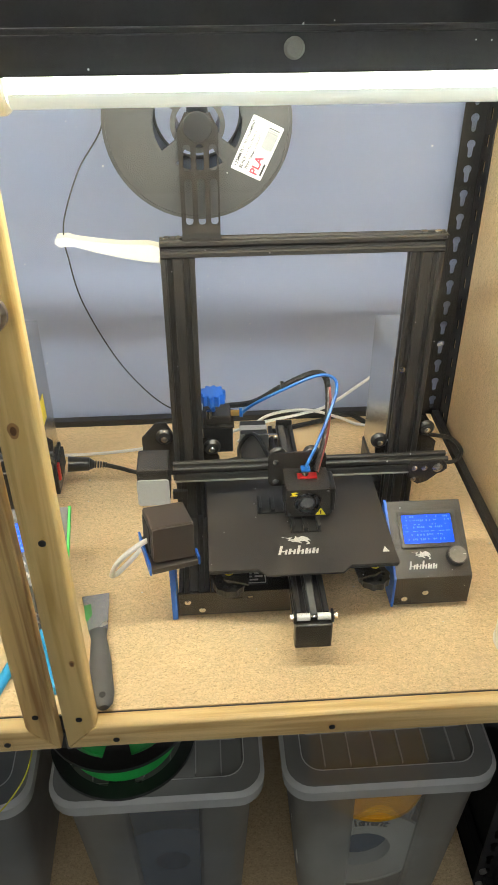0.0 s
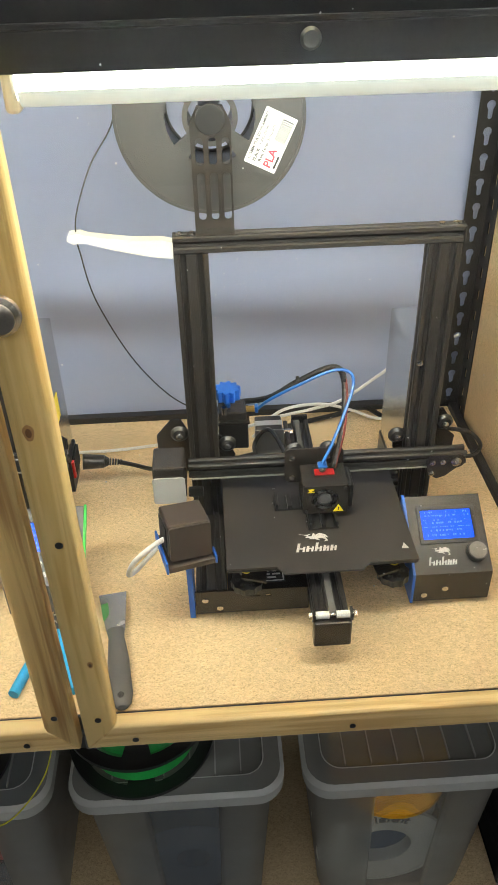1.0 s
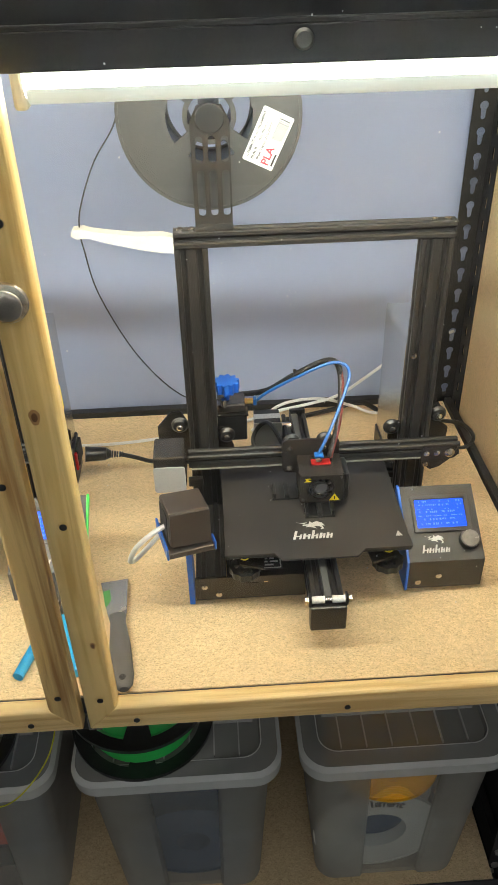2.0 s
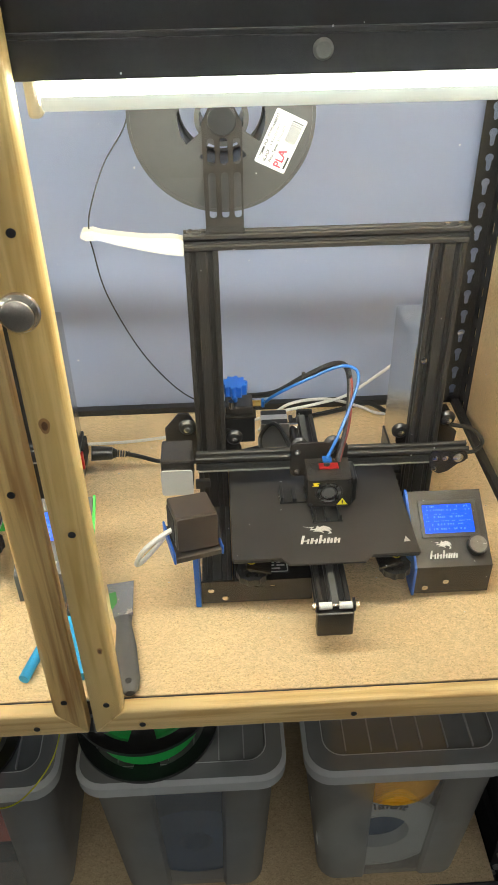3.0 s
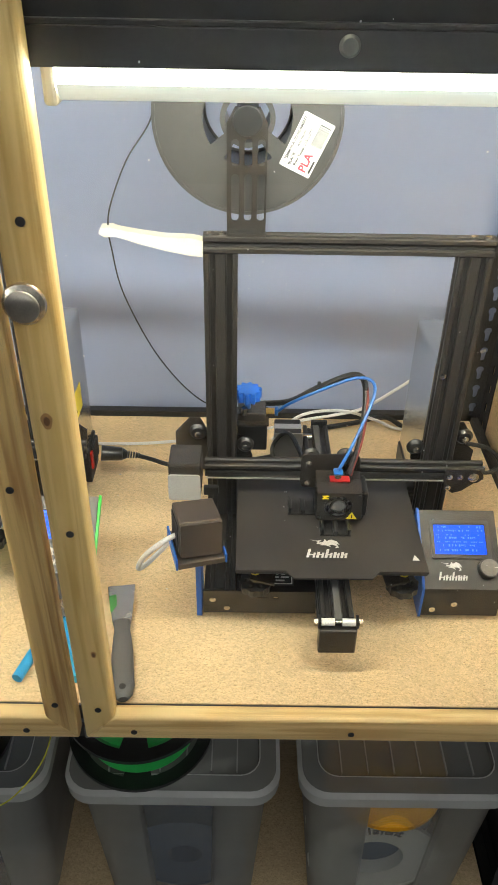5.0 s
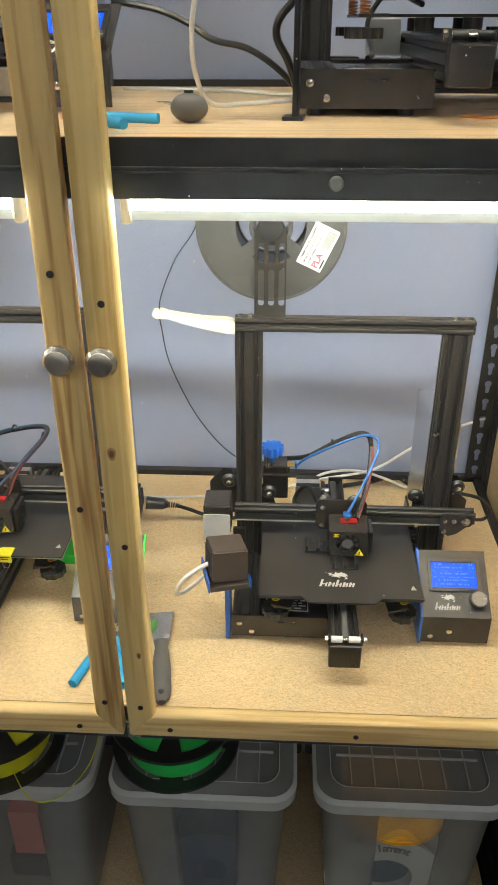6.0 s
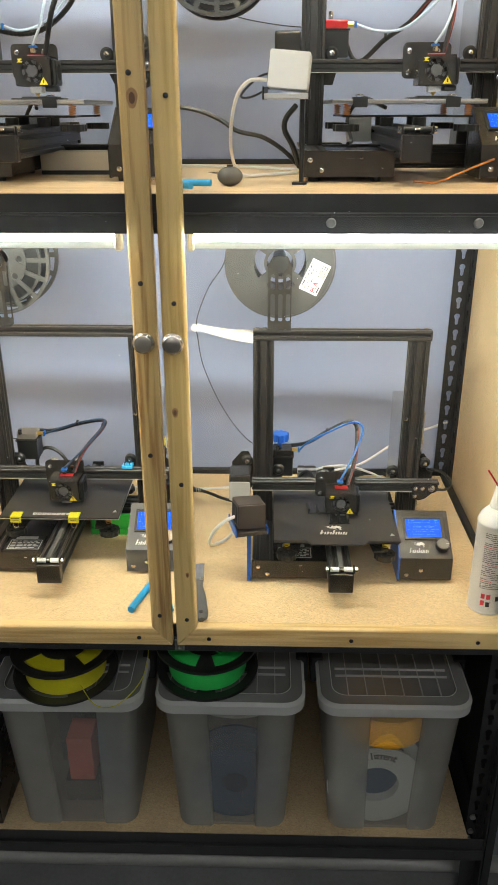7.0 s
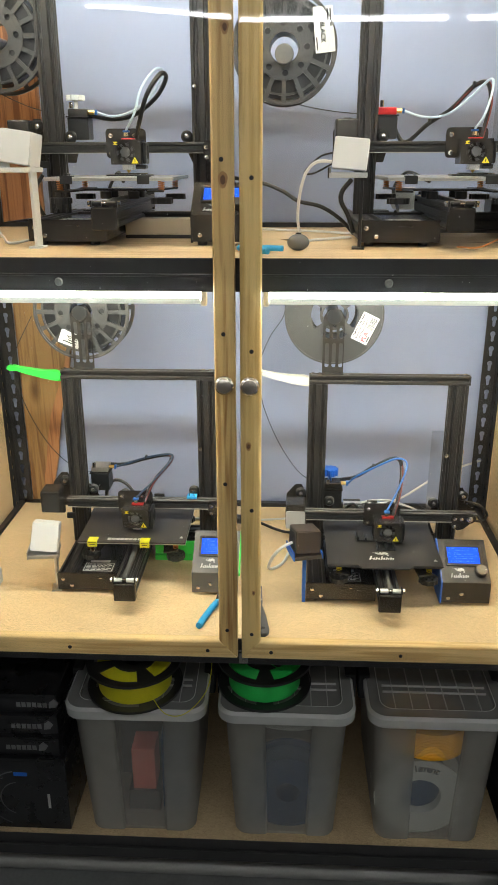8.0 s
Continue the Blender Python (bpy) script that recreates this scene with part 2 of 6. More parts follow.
M_RED = mat("red_anodised", (0.55, 0.02, 0.02), 0.35, 0.4, var=0.1)
M_CORAL = mat("coral_card", (0.60, 0.16, 0.12), 0.6, var=0.1)
M_YEL = mat("yellow_sticker", (0.85, 0.68, 0.02), 0.5, var=0.05)
M_PAPER = mat("white_label", (0.60, 0.60, 0.58), 0.55, var=0.03)
M_TAG = mat("grey_tag", (0.42, 0.42, 0.41), 0.5, var=0.15, scale=400)
M_STICKER = mat("green_tape", (0.07, 0.26, 0.07), 0.5, var=0.15)
M_INK = mat("black_ink", (0.02, 0.02, 0.02), 0.6, var=0.1)
M_INKRED = mat("red_ink", (0.70, 0.04, 0.06), 0.6, var=0.05)
M_PRINT = mat("pale_print", (0.62, 0.61, 0.58), 0.55, var=0.06)
M_GREY = mat("grey_plastic", (0.10, 0.10, 0.10), 0.45, var=0.12, bump=0.15, fine=900)
M_SPOOL = mat("spool_plastic", (0.057, 0.056, 0.054), 0.33, var=0.15, scale=15)
M_WINDING = mat("black_filament", (0.012, 0.012, 0.012), 0.3, var=0.2)
M_COPPER = mat("orange_spring", (0.60, 0.22, 0.05), 0.4, 0.2, var=0.1)
M_WIRE_R = mat("red_wire", (0.18, 0.03, 0.022), 0.5, var=0.1)
M_BEIGE = mat("beige_board", (0.52, 0.45, 0.34), 0.6, var=0.05)
M_LCD = mat("blue_screen", (0.0, 0.008, 0.10), 0.3, var=0.02, emit=(0.001, 0.095, 1.0), power=1.35, spec=0.2)
M_LCDW = mat("lit_digits", (0.02, 0.06, 0.2), 0.4, var=0.02, emit=(0.10, 0.34, 1.0), power=1.15, spec=0.2)
M_LED = mat("led_diffuser", (0.8, 0.8, 0.8), 0.4, var=0.02, emit=(0.93, 1.0, 0.93), power=LED_POWER)
M_LED_ROOM = mat("ceiling_tube_glow", (0.8, 0.8, 0.8), 0.4, var=0.02, emit=(0.95, 0.98, 1.0), power=ROOM_LED_POWER)
# weak emission gives the batten's lower lip its dimly lit look
M_LEDBODY = mat("led_body", (0.62, 0.65, 0.60), 0.4, var=0.04, emit=(0.92, 1.0, 0.90), power=0.38)
M_LEDCAP = mat("led_end_cap", (0.72, 0.66, 0.50), 0.4, var=0.04)
M_PANE = clear_sheet("acrylic", 1.0, (0.985, 0.985, 0.98), 0.008)
M_EDGE = bpy.data.materials.new("acrylic_edge")
M_EDGE.use_nodes = True
M_EDGE.node_tree.nodes.remove(M_EDGE.node_tree.nodes["Principled BSDF"])
M_EDGE.node_tree.links.new(M_EDGE.node_tree.nodes.new("ShaderNodeBsdfTransparent").outputs[0], M_EDGE.node_tree.nodes["Material Output"].inputs[0])
M_BIN = frosted("milky_plastic", (0.60, 0.575, 0.52), 0.58, 0.3)
M_BIN_CLEAR = frosted("clear_bin_panel", (0.56, 0.54, 0.49), 0.80, 0.2)
M_RIM = frosted("milky_rim_plastic", (0.74, 0.74, 0.70), 0.22, 0.2)
M_LID = frosted("clear_lid_plastic", (0.36, 0.36, 0.34), 0.44, 0.16)
M_LID_RIB = frosted("lid_rib_plastic", (0.66, 0.65, 0.61), 0.40, 0.2)
M_CAM_BOX = mat("brown_black_print", (0.055, 0.042, 0.034), 0.42, var=0.1)
M_FLOOR = mat("grey_floor", (0.16, 0.16, 0.155), 0.35, var=0.2, scale=8, bump=0.1, fine=120)
M_ROOMWALL = mat("room_wall", (0.055, 0.052, 0.05), 0.8, var=0.05, scale=3)
M_CEIL = mat("ceiling_paint", (0.08, 0.08, 0.08), 0.8, var=0.05, scale=3)


# ---- mesh helpers ----
def finish(ob, bm, material, bevel=0.0, smooth=False):
    if bevel:
        bmesh.ops.bevel(bm, geom=[e for e in bm.edges if e.is_manifold and e.calc_face_angle(0) > 0.6], offset=bevel,
                        segments=2, affect="EDGES", profile=0.5, clamp_overlap=True)
    bmesh.ops.recalc_face_normals(bm, faces=bm.faces)
    if smooth:
        for f in bm.faces:
            f.smooth = True
        for e in bm.edges:
            e.smooth = not (e.is_manifold and e.calc_face_angle(0) > 0.7)
    bm.to_mesh(ob.data)
    bm.free()
    ob.data.materials.append(material)
    return ob


def part(name, bm, material, parent=None, label="", bevel=0.0, smooth=False):
    """Links a bmesh as one mesh object, under a thing or a part if given."""
    ob = new(name, bpy.data.meshes.new(name))
    finish(ob, bm, material, bevel, smooth)
    if parent:
        ob.parent = parent
    return tagged(ob, label)


def thing(name, label, category, at=(0, 0, 0), turn=0.0, group="", kind=""):
    ob = new(name)
    ob.matrix_basis = pose(*at, 0, 0, turn)
    ob.empty_display_size = 0.02
    return tagged(ob, label, category, group, kind)


def box(x0, x1, y0, y1, z0, z1, bm=None):
    bm = bm or bmesh.new()
    bmesh.ops.create_cube(bm, size=1, matrix=Matrix.Translation(((x0 + x1) / 2, (y0 + y1) / 2, (z0 + z1) / 2)) @
                          Matrix.Diagonal((x1 - x0, y1 - y0, z1 - z0, 1)))
    return bm


def rod(a, b, r, n=16, r2=None, bm=None):
    """A cylinder or cone from a to b."""
    bm = bm or bmesh.new()
    a, b = Vector(a), Vector(b)
    q = (b - a).to_track_quat("Z", "Y").to_matrix().to_4x4()
    bmesh.ops.create_cone(bm, cap_ends=True, segments=n, radius1=r, radius2=r if r2 is None else r2, depth=(b - a).length,
                          matrix=Matrix.Translation((a + b) / 2) @ q)
    return bm


def smooth_path(pts, steps=10):
    """Catmull-Rom points through pts."""
    p = [Vector(q) for q in pts]
    p = [p[0] * 2 - p[1]] + p + [p[-1] * 2 - p[-2]]
    out = []
    for i in range(1, len(p) - 2):
        for s in range(steps):
            t = s / steps
            out.append(0.5 * ((2 * p[i]) + (p[i + 1] - p[i - 1]) * t + (2 * p[i - 1] - 5 * p[i] + 4 * p[i + 1] - p[i + 2]) * t * t +
                              (3 * p[i] - p[i - 1] - 3 * p[i + 1] + p[i + 2]) * t ** 3))
    out.append(p[-2])
    return out


def tube(pts, r, n=8, steps=10, bm=None, ripple=0.0):
    """A round cable along a smooth path."""
    bm = bm or bmesh.new()
    path = smooth_path(pts, steps)
    rings, up = [], Vector((0.01, 0.02, 1))
    for i, c in enumerate(path):
        d = (path[min(i + 1, len(path) - 1)] - path[max(i - 1, 0)]).normalized()
        s = d.cross(up)
        s = s.normalized() if s.length > 1e-4 else Vector((1, 0, 0))
        u = s.cross(d).normalized()
        up = u
        rr = r * (1 + ripple * (i % 2))
        rings.append([bm.verts.new(c + (s * math.cos(a) + u * math.sin(a)) * rr) for a in [2 * math.pi * k / n for k in range(n)]])
    for a, b in zip(rings, rings[1:]):
        for k in range(n):
            bm.faces.new((a[k], a[(k + 1) % n], b[(k + 1) % n], b[k]))
    bm.faces.new(rings[0][::-1])
    bm.faces.new(rings[-1])
    return bm


def prism(outline, m, depth, bm=None):
    """A flat outline (x, y) set by m, made depth thick along its own z."""
    bm = bm or bmesh.new()
    lo = [bm.verts.new(m @ Vector((x, y, 0))) for x, y in outline]
    hi = [bm.verts.new(m @ Vector((x, y, depth))) for x, y in outline]
    bm.faces.new(lo[::-1])
    bm.faces.new(hi)
    for i in range(len(lo)):
        j = (i + 1) % len(lo)
        bm.faces.new((lo[i], lo[j], hi[j], hi[i]))
    return bm


def plate(outline, holes, m, depth, bm=None):
    """A flat plate with holes cut through it."""
    from mathutils.geometry import delaunay_2d_cdt
    bm = bm or bmesh.new()
    pts, edges = [], []
    for loop in [outline] + list(holes):
        k = len(pts)
        pts += [Vector(p) for p in loop]
        edges += [(k + i, k + (i + 1) % len(loop)) for i in range(len(loop))]
    vs, es, fs, _, _, _ = delaunay_2d_cdt(pts, edges, [], 0, 1e-7)

    def within(p, loop):
        odd = False
        for (ax, ay), (bx, by) in zip(loop, loop[1:] + loop[:1]):
            if (ay > p[1]) != (by > p[1]) and p[0] < (bx - ax) * (p[1] - ay) / (by - ay) + ax:
                odd = not odd
        return odd

    mid = [(sum(vs[i][0] for i in f) / 3, sum(vs[i][1] for i in f) / 3) for f in fs]
    fs = [f for f, c in zip(fs, mid) if within(c, list(outline)) and not any(within(c, list(h)) for h in holes)]
    lo = [bm.verts.new(m @ Vector((v[0], v[1], 0))) for v in vs]
    hi = [bm.verts.new(m @ Vector((v[0], v[1], depth))) for v in vs]
    count = {}
    for f in fs:
        bm.faces.new([lo[i] for i in reversed(f)])
        bm.faces.new([hi[i] for i in f])
        for a, b in zip(f, list(f[1:]) + [f[0]]):
            count[(a, b)] = 1
    for a, b in list(count):
        if (b, a) not in count:
            bm.faces.new((lo[a], lo[b], hi[b], hi[a]))
    return bm


def arc(cx, cy, r, a0, a1, n):
    return [(cx + r * math.cos(radians(a0 + (a1 - a0) * i / n)), cy + r * math.sin(radians(a0 + (a1 - a0) * i / n))) for i in range(n + 1)]


def circle(cx, cy, r, n=20):
    return [(cx + r * math.cos(2 * math.pi * i / n), cy + r * math.sin(2 * math.pi * i / n)) for i in range(n)]


def round_rect(x0, x1, y0, y1, r, n=4):
    return arc(x1 - r, y1 - r, r, 0, 90, n) + arc(x0 + r, y1 - r, r, 90, 180, n) + arc(x0 + r, y0 + r, r, 180, 270, n) + arc(x1 - r, y0 + r, r, 270, 360, n)


def lettering(text, size, m, material, parent, name="lettering", depth=0.0003):
    """Words in the built-in font as a thin mesh; m sets the middle of the words, reading along its x."""
    cu = bpy.data.curves.new("words", "FONT")
    cu.offset = size * 0.022
    cu.body, cu.size, cu.extrude, cu.align_x, cu.align_y = text, size, depth, "CENTER", "CENTER"
    tmp = bpy.data.objects.new("words", cu)
    scene.collection.objects.link(tmp)
    me = bpy.data.meshes.new_from_object(tmp.evaluated_get(bpy.context.evaluated_depsgraph_get()))
    bpy.data.objects.remove(tmp)
    ob = new(name, me)
    me.materials.clear()
    me.materials.append(material)
    ob.matrix_basis = m
    ob.parent = parent
    return ob


FRONT = pose(0, 0, 0, 90, 0, 0)          # a flat outline (x, z) that faces the front, thick towards the front
XY = Matrix.Identity(4)


def front(y):
    """Outlines drawn in x and z, lying at depth y and growing towards the viewer."""
    return Matrix.Translation((0, y, 0)) @ FRONT


# ---- the setting ----
Z_LOW, Z_MID, Z_TOP = 0.195, 0.72, 1.456
X_LEFT, X_RIGHT, Y_WALL = -0.650, 0.614, 0.665


def setting(name, bm, material, label, category, bevel=0.0):
    return tagged(part(name, bm, material, None, label, bevel), label, category, "", "structure")


setting("floor", box(-3, 3, -4.5, 0.9, -0.1, 0.0), M_FLOOR, "smooth grey workshop floor with a dull sheen", "floor")
setting("wall_north", box(-3, 3, Y_WALL + 0.004, 0.9, 0, 2.6), M_WALL, "blue-grey painted wall behind the shelving", "wall")
# unseen dark walls and ceiling, added to keep the pane reflections dim
setting("wall_south", box(-3, 3, -4.6, -4.5, 0, 2.6), M_ROOMWALL, "plain dark unseen wall added to close the room", "wall")
setting("wall_west", box(-3.1, -3, -4.5, 0.9, 0, 2.6), M_ROOMWALL, "plain dark unseen wall added to close the room", "wall")
setting("wall_east", box(3, 3.1, -4.5, 0.9, 0, 2.6), M_ROOMWALL, "plain dark unseen wall added to close the room", "wall")
setting("ceiling", box(-3.1, 3.1, -4.6, 0.9, 2.6, 2.7), M_CEIL, "plain dark unseen ceiling added to close the room", "ceiling")

# ---- shelving unit ----
unit = thing("shelving_unit", "black slotted steel shelving unit with chipboard shelves and sides", "shelving", kind="structure")


def keyholes(z0, z1, x, step=0.0375):
    holes, z = [], z0
    while z < z1:
        holes.append(arc(x, z + 0.006, 0.0068, -50, 230, 9) + [(x - 0.0038, z - 0.008)] + arc(x, z - 0.010, 0.0038, 200, 340, 4) + [(x + 0.0038, z - 0.008)])
        z += step
    return holes


def post(name, x0, x1, y, side_x, yb):
    """An angle post: a face with keyholes towards the front and a flange running front to back."""
    out = [(x0, 0.0), (x1, 0.0), (x1, 2.2), (x0, 2.2)]
    bm = plate(out, keyholes(0.22, 2.15, (x0 + x1) / 2), front(y), 0.002)
    h = []
    z = 0.235
    while z < 2.15:
        h.append([((y + yb) / 2 + a, z + b) for a, b in ((-0.004, -0.009), (0.004, -0.009), (0.004, 0.009), (-0.004, 0.009))])
        z += 0.0375
    side = Matrix.Translation((side_x, 0, 0)) @ Matrix(((0, 0, 1, 0), (1, 0, 0, 0), (0, 1, 0, 0), (0, 0, 0, 1)))
    plate([(y, 0), (yb, 0), (yb, 2.2), (y, 2.2)], h, side, 0.002, bm)
    return part(name, bm, M_STEEL, unit)


post("rear_post", 0.577, 0.612, 0.648, 0.612, 0.606)
post("rear_post", -0.648, -0.610, 0.648, -0.650, 0.606)
post("front_post", 0.580, 0.6115, 0.058, 0.6095, 0.019)
post("front_post", -0.6475, -0.612, 0.058, -0.6495, 0.019)


def beams(z):
    """Front, rear and side beams whose lip holds a board, with its top at z."""
    bm = box(-0.648, 0.612, 0.0258, 0.0285, z - 0.055, z - 0.0006)
    box(-0.648, 0.612, 0.0205, 0.0258, z - 0.030, z - 0.026, bm)
    box(-0.648, 0.612, 0.0205, 0.0235, z - 0.055, z - 0.030, bm)
    part("front_beam", bm, M_STEEL, unit, bevel=0.0008)
    part("rear_beam", box(-0.648, 0.612, 0.646, 0.662, z - 0.05, z + 0.010), M_STEEL, unit, bevel=0.001)
    part("side_beam", box(0.596, 0.609, 0.034, 0.645, z - 0.05, z + 0.007), M_STEEL, unit, bevel=0.001)
    part("side_beam", box(-0.645, -0.632, 0.034, 0.645, z - 0.05, z + 0.007), M_STEEL, unit, bevel=0.001)


for z, m, lab in ((Z_LOW, M_CHIP_DARK, "darker brown chipboard shelf board"), (Z_MID, M_CHIP, "raw chipboard shelf board"), (Z_TOP, M_PLY, "pale wood shelf board")):
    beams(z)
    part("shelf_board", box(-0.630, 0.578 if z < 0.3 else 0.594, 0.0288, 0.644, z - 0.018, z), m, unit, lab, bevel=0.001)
beams(2.19)
part("top_board", box(-0.630, 0.594, 0.035, 0.644, 2.172, 2.19), M_CHIP, unit)
part("side_panel", box(0.6145, 0.630, 0.02, 0.66, 0.68, 2.2), M_CHIP_SIDE, unit, "raw chipboard side panel")
part("side_panel", box(-0.666, -0.6505, 0.02, 0.66, 0.68, 2.2), M_CHIP_SIDE, unit, "raw chipboard side panel")
part("lower_panel", box(0.6145, 0.630, 0.02, 0.66, 0.0, 0.678), M_MATT, unit, "dark lower side panel")
part("lower_panel", box(-0.666, -0.6505, 0.02, 0.66, 0.0, 0.678), M_MATT, unit, "dark lower side panel")


def beam_screw(x, z, y=0.0205):
    bm = rod((x, y, z), (x, y - 0.0035, z), 0.0072, 20, 0.0052)
    rod((x, y - 0.0035, z), (x, y - 0.0038, z), 0.0026, 6, None, bm)
    rod((x, y - 0.0038, z), (x, y - 0.0040, z), 0.0018, 4, None, bm)
    part("bolt", bm, M_BEAM_BOLT, unit, "domed zinc bolt", smooth=True)


for x in (0.248, 0.455, -0.30):
    beam_screw(x, 1.4165)
for x, z in ((0.586, 0.166), (0.590, 0.185), (0.590, 0.225)):
    part("bolt", rod((x, 0.058, z), (x, 0.052, z), 0.006, 12), M_ZINC, unit, smooth=True)


# ---- lamps ----
def led_batten(x0, x1, z, cap0, cap1):
    t = thing("led_batten", "lit white LED batten under the shelf", "lamp", group="shelf lamps")
    prof = arc(0, 0, 0.015, -90, 90, 10)
    m = Matrix.Translation((x0, 0.046, z)) @ Matrix(((0, 0, 1, 0), (-1, 0, 0, 0), (0, 1, 0, 0), (0, 0, 0, 1)))
    glow = [(0.0143 * math.cos(radians(a)), 0.0143 * math.sin(radians(a))) for a in range(-8, 276, 14)]
    part("diffuser", prism(glow, m, x1 - x0), M_LED, t, "glowing white diffuser", smooth=True)
    lip = arc(0, 0, 0.0150, -9, -88, 8) + arc(0, 0, 0.0146, -88, -9, 8)
    part("housing", prism(lip, m, x1 - x0), M_LEDBODY, t, "pale grey lower lip with a weak glow of its own", smooth=True)
    for x, cap in ((x0, cap0), (x1, cap1)):
        if cap:
            part("end_cap", box(x - 0.010 if x == x0 else x, x if x == x0 else x + 0.010, 0.031, 0.050, z - 0.017, z + 0.013), M_LEDCAP, t, bevel=0.003)
    return t


led_batten(0.052, 0.575, 1.3915, True, True)
led_batten(-0.610, -0.064, 1.3915, True, True)
led_batten(0.052, 0.575, 2.125, True, True)
led_batten(-0.610, -0.064, 2.125, True, True)


def ceiling_tube(x0, x1, y, z):
    t = thing("ceiling_lamp", "long white fluorescent ceiling tube out of view, lit", "lamp", group="ceiling lamps")
    part("tube", rod((x0, y, z), (x1, y, z), 0.014, 12), M_LED_ROOM, t, smooth=True)
    part("housing", box(x0 - 0.02, x1 + 0.02, y - 0.04, y + 0.04, z + 0.02, 2.6), M_WHITE, t, bevel=0.004)


ceiling_tube(-0.845, 0.955, -3.6, 2.345)
ceiling_tube(1.065, 2.5, -3.6, 2.345)
# unseen extra tube, placed too far left to mirror in the panes
ceiling_tube(-2.85, -1.6, -3.6, 2.345)
# unseen row added as fill light on the door fronts
ceiling_tube(-1.30, 1.16, -1.7, 2.40)
ceiling_tube(1.30, 2.5, -1.7, 2.40)


# ---- glazed doors ----
def inner_round(bm, axis, at):
    """Rounds the front inner edge of a frame member; axis 0 for uprights, 2 for rails."""
    sel = [e for e in bm.edges if all(v.co.y < 0.001 and abs(v.co[axis] - at) < 1e-5 for v in e.verts)]
    bmesh.ops.bevel(bm, geom=sel, offset=0.0052, segments=4, affect="EDGES", profile=0.5)
    return bm


def door(name, x_in, x_out, hinge_label, grain, bow):
    """A pine frame with an acrylic sheet over its front; x_in is the meeting edge."""
    s = 1 if x_out > x_in else -1
    d = thing(name, "pine-framed cabinet door with a clear acrylic sheet, closed", "door", kind="structure")
    wi = 0.036
    zb, zt, w = 0.6935, 2.20, 0.038
    g = 0.0003
    up = [(x_in, zb + g), (x_in + s * wi, zb + w + g), (x_in + s * wi, zt - w - g), (x_in, zt - g)]
    part("stile", inner_round(prism(up[::s], front(0.018), 0.018), 0, x_in + s * wi), grain, d, "knotty pine upright of the frame, mitred", bevel=0.0014)
    up = [(x_out, zb + g), (x_out - s * wi, zb + w + g), (x_out - s * wi, zt - w - g), (x_out, zt - g)]
    part("stile", inner_round(prism(up[::-s], front(0.018), 0.018), 0, x_out - s * wi), M_PINE_Z, d, bevel=0.0014)
    lo = [(x_in + s * g, zb), (x_out - s * g, zb), (x_out - s * (wi + g), zb + w), (x_in + s * (wi + g), zb + w)]
    part("rail", inner_round(prism(lo[::s], front(0.018), 0.018), 2, zb + w), M_PINE_X, d, "pine bottom rail of the frame", bevel=0.0014)
    lo = [(x, zb + zt - z) for x, z in lo]
    part("rail", inner_round(prism(lo[::-s], front(0.018), 0.018), 2, zt - w), M_PINE_X, d, bevel=0.0014)
    # acrylic sheet, slightly warped
    bm = bmesh.new()
    nx, nz = 16, 24
    lo, hi = sorted((x_in + s * 0.001, x_out - s * 0.001))
    layers = []
    for off in (-0.0008, -0.0038):
        g = [[None] * (nz + 1) for _ in range(nx + 1)]
        for i in range(nx + 1):
            for j in range(nz + 1):
                u, v = i / nx, j / nz
                w_ = bow * math.sin(math.pi * u) * math.sin(math.pi * min(1, max(0, (v - 0.55) / 0.45)))
                g[i][j] = bm.verts.new((lo + (hi - lo) * u, off - abs(w_), zb - 0.003 + (zt - zb) * v))
        layers.append(g)
    for k, g in enumerate(layers):
        for i in range(nx):
            for j in range(nz):
                f = (g[i][j], g[i + 1][j], g[i + 1][j + 1], g[i][j + 1])
                bm.faces.new(f if k else f[::-1])
    g, h = layers
    rim = [(i, 0) for i in range(nx)] + [(nx, j) for j in range(nz)] + [(i, nz) for i in range(nx, 0, -1)] + [(0, j) for j in range(nz, 0, -1)]
    for p, q in zip(rim, rim[1:] + rim[:1]):
        bm.faces.new((g[p[0]][p[1]], g[q[0]][q[1]], h[q[0]][q[1]], h[p[0]][p[1]]))
    pane = part("pane", bm, M_PANE, d, "clear acrylic sheet with faint reflections", smooth=True)
    pane.visible_shadow = False
    pane.data.materials.append(M_EDGE)
    for p in pane.data.polygons:
        p.material_index = 0 if p.normal.y < -0.9 and p.center.y < -0.003 else 1
    return d


def door_screw(d, x, z):
    bm = rod((x, -0.0039, z), (x, -0.0048, z), 0.0037, 14)
    rod((x, -0.0048, z), (x, -0.0056, z), 0.0037, 14, 0.0020, bm)
    part("screw", bm, M_MATT, d, "black countersunk screw", smooth=True)


